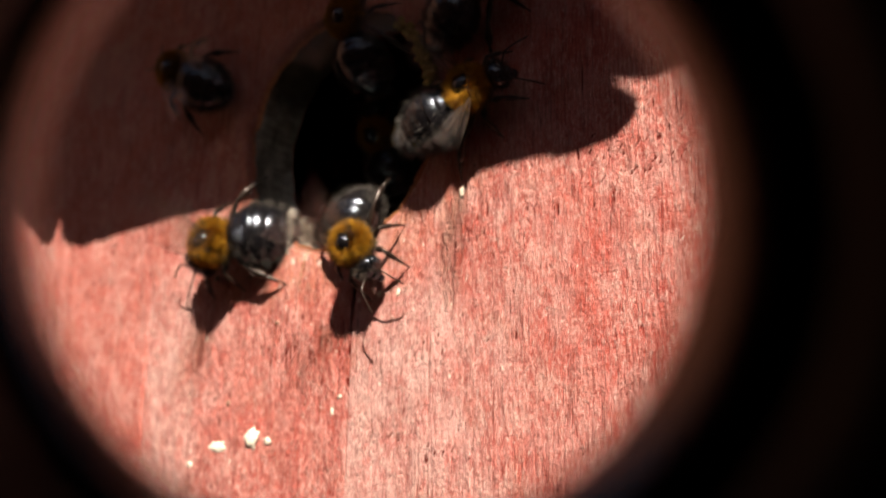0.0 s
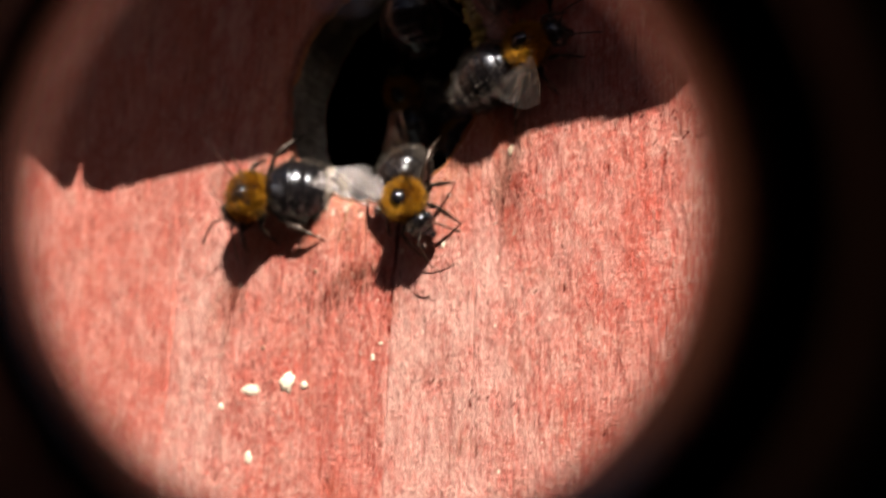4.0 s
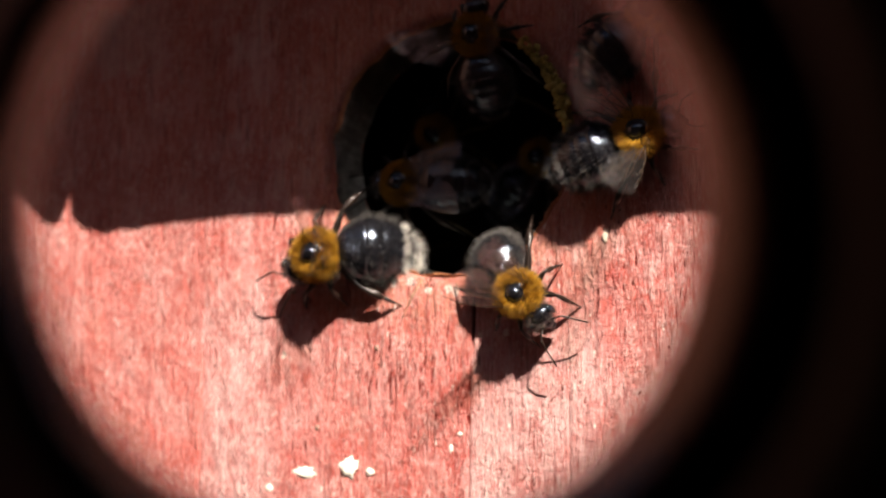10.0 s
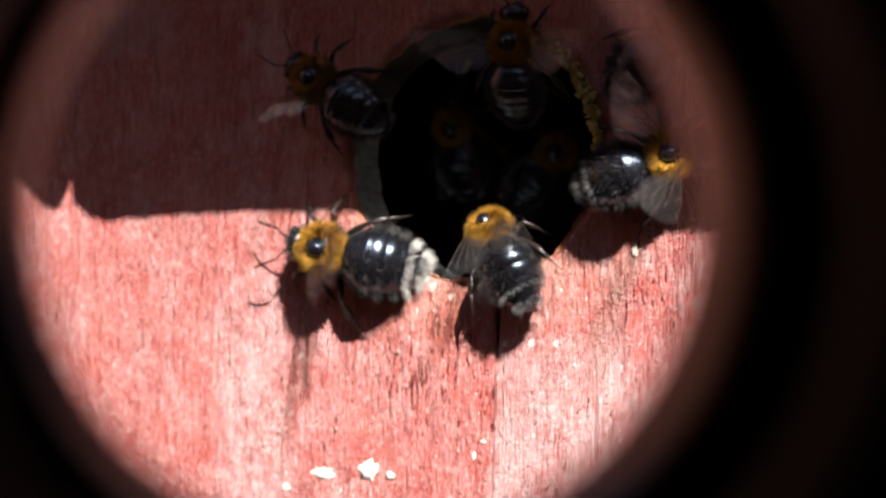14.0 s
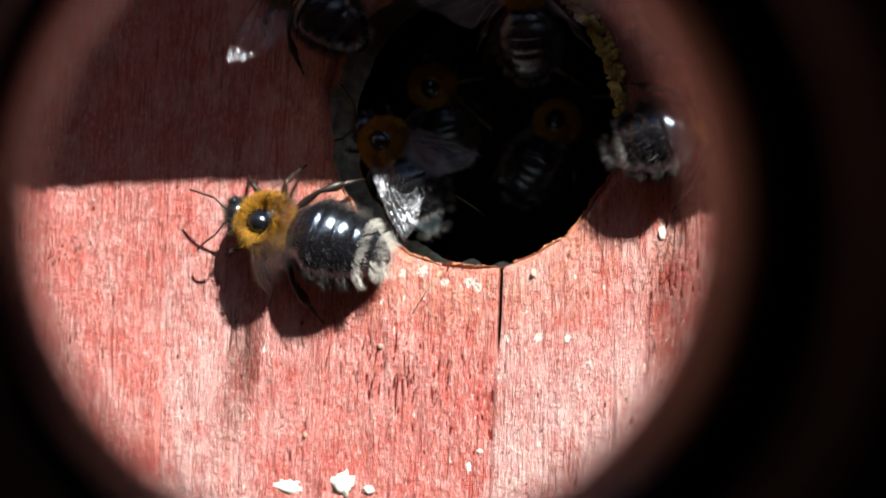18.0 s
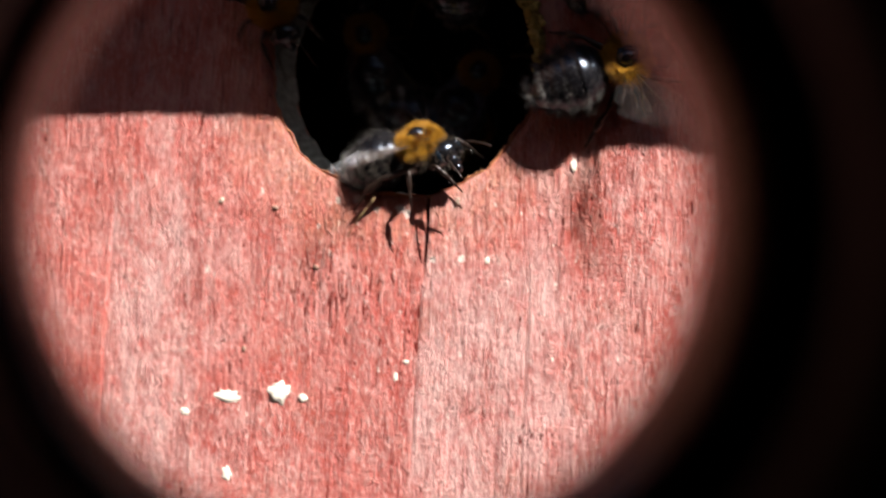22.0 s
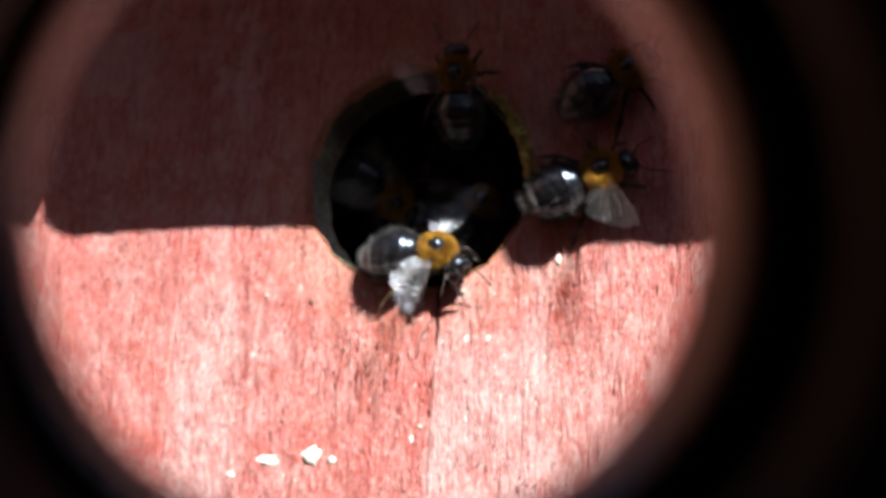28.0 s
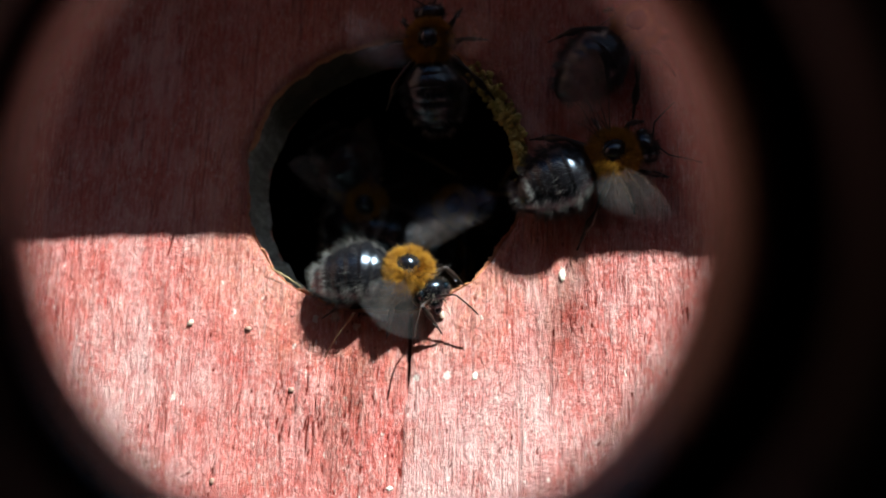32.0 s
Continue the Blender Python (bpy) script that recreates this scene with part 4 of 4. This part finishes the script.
def fidget(bee, seed, walking):
    """Feel about with the antennae; swing the legs while walking."""
    rng = random.Random(seed)
    for kind, joint, ob in bee[2]:
        if kind == "antenna":
            walk(ob, [(t / 2, turned(joint, rng.uniform(-16, 16), rng.uniform(-14, 14))) for t in range(65)])
        elif kind == "leg" and walking:
            phase = rng.uniform(0, 6.28)
            rows = [(0, turned(joint, 0))]
            for a, b in walking:
                n = int((b - a) * 10)
                rows += [(a + (b - a) * i / n, turned(joint, 13 * math.sin(math.pi * i / n) ** 0.3 * math.sin(i * 1.9 + phase))) for i in range(n + 1) if a + (b - a) * i / n > rows[-1][0] + 0.04]
            rows.append((32, turned(joint, 0)))
            walk(ob, rows)


def motions():
    walk(TUBE, CAMERA_ROWS)
    # one straw is dragged out of the hole
    walk(LOOSE[1], [(t, pose(0.004 * (1 - k), 0.016 * (1 - k), HZ + 0.003 * (1 - k), 0, 0, 30 * (1 - k))) for t, k in ((0, 0), (22.4, 0), (23.0, 0.6), (24.0, 1), (32, 1))])
    west, south = BEES["west"], BEES["south"]
    walk(west[0], [(t, stand(*v)) for t, v in (
        (0, (-13.5, -10.9, 198, 3.5)), (2, (-13.8, -11.1, 198, 3.5)), (4, (-13.7, -11.5, 198, 3.5)), (7, (-12.1, -10.8, 198, 3.5)), (9, (-11.7, -10.8, 198, 3.5)), (11, (-11.7, -10.0, 192, 3.5)), (13, (-12.1, -8.9, 172, 3.5)),
        (14, (-13.4, -9.7, 168, 3.5)), (15.5, (-16.0, -10.0, 170, 3.5)), (17.5, (-16.3, -10.1, 166, 3.5)), (18.3, (-15.7, -9.4, 164, 3.5)), (18.6, (-16.3, -9.5, 150, 3.5)), (19, (-15.1, -7.4, 117, 3.5)), (19.5, (-12.7, -7.4, 86, 3.5)),
        (20, (-11.6, -4.2, 82, 3.5)), (20.4, (-10.0, -2.1, 70, 3.5)), (20.7, (-9.6, 0.2, 52, 3.0)), (20.85, (-8.2, -0.6, 40, 1.0, -14)), (21.0, (-6.6, -1.7, 29, -1.6, -26)), (21.3, (-4.6, -3.8, 30, -5.4, -40)), (21.6, (-2.0, -4.0, 20, -10, -45)), (22, (3.0, -4.0, -10, -18, -40)), (32, (3.0, -4.0, -20, -18, -40)))])
    walk(south[0], [(t, stand(*v)) for t, v in (
        (0, (5.6, -13.7, -62, 3.4)), (4, (6.2, -14.2, -60, 3.4)), (7, (8.6, -14.4, -52, 3.4)), (9, (8.7, -14.7, -47, 3.4)), (10.5, (8.9, -14.7, -49, 3.4)), (11.0, (10.0, -14.2, -43, 3.4)), (11.5, (7.8, -14.4, -55, 3.4)), (11.8, (8.9, -13.8, -43, 3.4)), (12.1, (13.0, -13.5, -24, 3.4)), (12.4, (12.6, -13.2, -26, 3.4)), (12.6, (6.9, -12.3, -77, 3.4)), (12.8, (6.4, -11.9, -94, 3.4)), (13.0, (6.1, -13.0, -120, 3.4)),
        (13.2, (6.9, -12.8, -154, 3.4)), (13.4, (5.0, -11.4, -182, 3.4)), (13.6, (4.5, -11.2, -220, 3.4)), (13.8, (2.2, -8.2, -234, 2.2, -30)), (14.1, (2.6, -7.6, -242, 0.8, -50)), (14.4, (2.0, -8.0, -226, -0.4, -50)), (14.8, (0.2, -7.4, -216, -2.0, -46)), (15.1, (-1.8, -6.8, -212, -3.5, -44)), (15.5, (-3.5, -7.5, -208, -5.5, -36)), (16.5, (-6.5, -4.5, -208, -2, -10)), (17.5, (-7.8, -2.4, -220, -0.6, 0)),
        (18.3, (-7.0, -2.4, -220, -0.8, 0)), (19, (-6.0, -6.0, -250, -13, 0)), (19.7, (-4.0, -4.0, -300, -20, 0)), (20.3, (-2.0, -6.0, -331, -14, 0, 45)), (20.6, (-0.6, -6.0, -345, -4, 0, 50)), (20.8, (1.0, -6.0, -346, -2.2, 0, 50)), (21.0, (2.8, -6.2, -347, -0.6, 18, 50)),
        (21.4, (2.5, -8.6, -350, 0.9, 20, 50)), (22, (2.4, -8.3, -358, 1.6, 20, 50)), (23, (2.8, -8.4, -365, 2.0, 12, 47)), (24.3, (2.8, -8.9, -368, 2.2, 8, 42)), (27, (2.7, -9.8, -374, 2.2, 4, 30)), (28, (3.1, -9.2, -378, 2.2, 4, 28)), (32, (3.1, -9.7, -380, 2.2, 4, 26)))])
    walk(BEES["east"][0], [(t, stand(*v)) for t, v in ((0, (18.6, -1.2, 22, 3.2)), (4, (18.9, -0.8, 24, 3.2)), (9, (19.7, -0.9, 19, 3.2)), (13, (19.3, -1.4, 19, 3.2)), (20, (20.1, -0.9, 18, 3.2)), (23, (20.0, -0.9, 20, 3.2)), (28, (20.2, -0.9, 22, 3.2)), (32, (20.0, -0.2, 22, 3.2)))])
    walk(BEES["north_east"][0], [(t, stand(*v)) for t, v in ((0, (19.8, 9.6, 38, 3.2)), (7, (20.6, 10.2, 40, 3.2)), (9, (20.7, 10.1, 40, 3.2)), (11, (20.8, 9.2, 40, 3.2)), (13, (20.4, 8.9, 40, 3.2)), (14, (20.0, 9.5, 42, 3.2)), (19, (20.4, 10.0, 40, 3.2)), (20, (20.9, 9.4, 40, 3.2)), (24, (21.6, 9.3, 38, 3.2)), (27, (21.9, 10.0, 33, 3.2)), (28, (22.8, 10.3, 31, 3.2)), (30, (22.2, 10.0, 34, 3.2)), (32, (21.9, 11.2, 40, 3.2)))])
    walk(BEES["north"][0], [(t, stand(*v)) for t, v in ((0, (3.8, 9.5, 96, 3.6, 12)), (9, (4.2, 9.4, 94, 3.6, 12)), (13, (5.0, 9.0, 86, 3.6, 12)), (20, (4.8, 9.6, 91, 3.6, 12)), (28, (4.5, 10.2, 92, 3.6, 12)), (32, (4.4, 10.4, 93, 3.6, 12)))])
    walk(BEES["rover"][0], [(t, stand(*v)) for t, v in (
        (0, (-22.1, 10.3, 150, 3.2)), (0.5, (-22.5, 10.6, 143, 3.2)), (1.0, (-22.8, 10.8, 136, 3.2)), (1.3, (-20.7, 11.2, 120, 3.2)), (1.6, (-20.4, 11.0, 106, 3.2)), (1.8, (-18.6, 10.6, 70, 3.2)), (2.0, (-16.4, 10.0, 38, 3.2)), (2.2, (-14.8, 9.3, 10, 3.2)), (2.4, (-12.6, 8.2, -6, 2.6)), (2.7, (-8.4, 4.8, -18, 0.7, -20)), (3.0, (-6.6, 2.2, -24, -4, -35)), (3.5, (-4.0, 0.0, -30, -12, -35)), (5, (0.0, 0.0, -100, -22, 0)), (8, (0.0, -2.0, -170, -18, 0)),
        (9.5, (-3.5, -3.0, -182, -6)), (10, (-5.5, -3.0, -182, -2)), (11, (-7.2, -1.6, -184, -2)), (11.5, (-7.9, 0.4, -188, -2)), (12, (-7.8, 1.0, -190, -1.5)), (12.3, (-6.4, 2.6, -200, 0)), (12.6, (-8.9, 3.6, -206, 1.78, 10)), (13, (-9.0, 3.9, -190, 3.2, 10)), (13.6, (-12.8, 4.9, -222, 3.2)), (14, (-15.0, 6.7, -213, 3.2)), (14.5, (-15.1, 8.5, -218, 3.2)),
        (18.3, (-15.7, 10.6, -218, 3.2)), (19, (-16.2, 9.3, -212, 3.2)), (20, (-16.7, 9.0, -196, 3.2)), (20.5, (-15.9, 7.6, -168, 3.2)), (21.5, (-15.2, 5.7, -118, 3.2)), (22.3, (-9.9, 2.9, -52, 3.2)), (23, (-10.5, 2.6, -62, 3.2)), (23.5, (-13.6, 4.0, -84, 3.2)), (24.3, (-12.3, 5.0, -58, 3.2)), (25.3, (-10.9, 3.5, -40, 2.13, -10)), (26.5, (-7.5, 0.2, -26, -2.5, -25)), (26.9, (-6.2, -0.8, -26, -4, -28)), (27.4, (-6.6, -0.6, -30, -8, -28)), (28.5, (-5.0, 1.0, -40, -12, -28)), (32, (-4.5, 1.0, -60, -13, -20)))])
    walk(BEES["inner"][0], [(t, stand(*v)) for t, v in ((0, (-6.0, 4.4, 96, -13, 24)), (10, (-6.8, 4.4, 100, -12.5, 24)), (13, (-6.4, 4.0, 94, -12.5, 24)), (19, (-6.8, 4.6, 104, -11, 24)), (21, (-6.8, 4.8, 102, -11, 24)), (25, (-6.6, 3.6, 92, -12, 24)), (28, (-6.4, 2.2, 84, -13, 24)), (32, (-6, 3, 80, -13, 24)))])
    walk(BEES["deep"][0], [(t, stand(*v)) for t, v in ((0, (4.6, 1.6, 60, -14.5, 0)), (13, (4.4, 1.2, 50, -14.5, 0)), (20, (4.6, 1.4, 64, -13.5, 0)), (32, (4.2, 1.0, 56, -14.5, 0)))])
    fan(west[1], 1, [(20.4, 40, 6), (20.65, 82, -5)], [(-1, 18.8), (18.8, 20.5, 14, 12, 20)], 52.0, 52, 24)
    fan(south[1], 2, [(0, 66, 4), (20.9, 66, 4), (21.3, 30, 12)], [(-1, 11.6), (11.6, 12.5, 20, 22, 34), (12.5, 13.6), (22.4, 33, -22, 12, 34)], 42.0, 52, 24)
    fan(BEES["east"][1], 3, [(0, 66, 4)], [(-1, 16, 8, 34, 20), (16, 33)], -20.0, 30, 20)
    fan(BEES["north_east"][1], 4, [(0, 88, -3)], [])
    fan(BEES["north"][1], 5, [(0, 66, 4)], [(-1, 33)], 2.0)
    fan(BEES["rover"][1], 6, [(0, 62, 10), (1.0, 62, 10), (1.6, 74, 12), (21, 76, 14), (22, 66, 10)], [(12.7, 18.6)], 20.0, 46, 22)
    fan(BEES["inner"][1], 7, [(0, 82, 5)], [(22, 24)])
    fan(BEES["deep"][1], 8, [(0, 82, 5)], [(24, 33)], 20.0)
    bend(west, "abdomen", [(t, v) for t, v in ((0, (-16, 36)), (9, (-16, 36)), (12, (-12, 30)), (13.5, (0, 22)), (15, (0, 10)), (18, (0, 6)), (19, (6, 4)), (21, (0, 4)), (32, (0, 4)))])
    bend(west, "head", [(t, (v,)) for t, v in ((0, 34), (9, 34), (12, 20), (13.5, 8), (18, 12), (19, -10), (32, 0))])
    bend(south, "abdomen", [(t, v) for t, v in ((0, (-6, 38)), (9, (0, 34)), (11.5, (0, 26)), (12.1, (0, 12)), (12.8, (0, 26)), (13.3, (0, 8)), (13.5, (4, 10)), (13.8, (6, 24)), (14.1, (6, 38)), (14.4, (4, 36)), (15.1, (0, 16)), (15.5, (0, 6)), (17, (-24, 10)), (18.4, (-26, 10)), (19.5, (0, 0)), (21.2, (4, 6)), (22, (12, 8)), (23, (20, 10)), (27, (22, 8)), (32, (24, 8)))])
    bend(south, "head", [(t, (v,)) for t, v in ((0, 10), (9, 6), (13, -10), (15.5, 0), (17, 22), (18.4, 24), (20.5, -6), (21.2, -16), (22, -24), (24, -34), (28, -42), (32, -44))])
    bend(BEES["north"], "abdomen", [(0, (0, 20)), (32, (0, 18))])
    for k, (name, walking) in enumerate((("west", [(12.5, 15.5), (18.2, 21.4)]), ("south", [(12.8, 16.0), (17.6, 21.2)]), ("east", []), ("north_east", []), ("north", []), ("rover", [(0.5, 3.4), (9.5, 15.0), (18.6, 24.4), (25.0, 28.4)]), ("inner", []), ("deep", []))):
        fidget(BEES[name], 40 + k, walking)


motions()
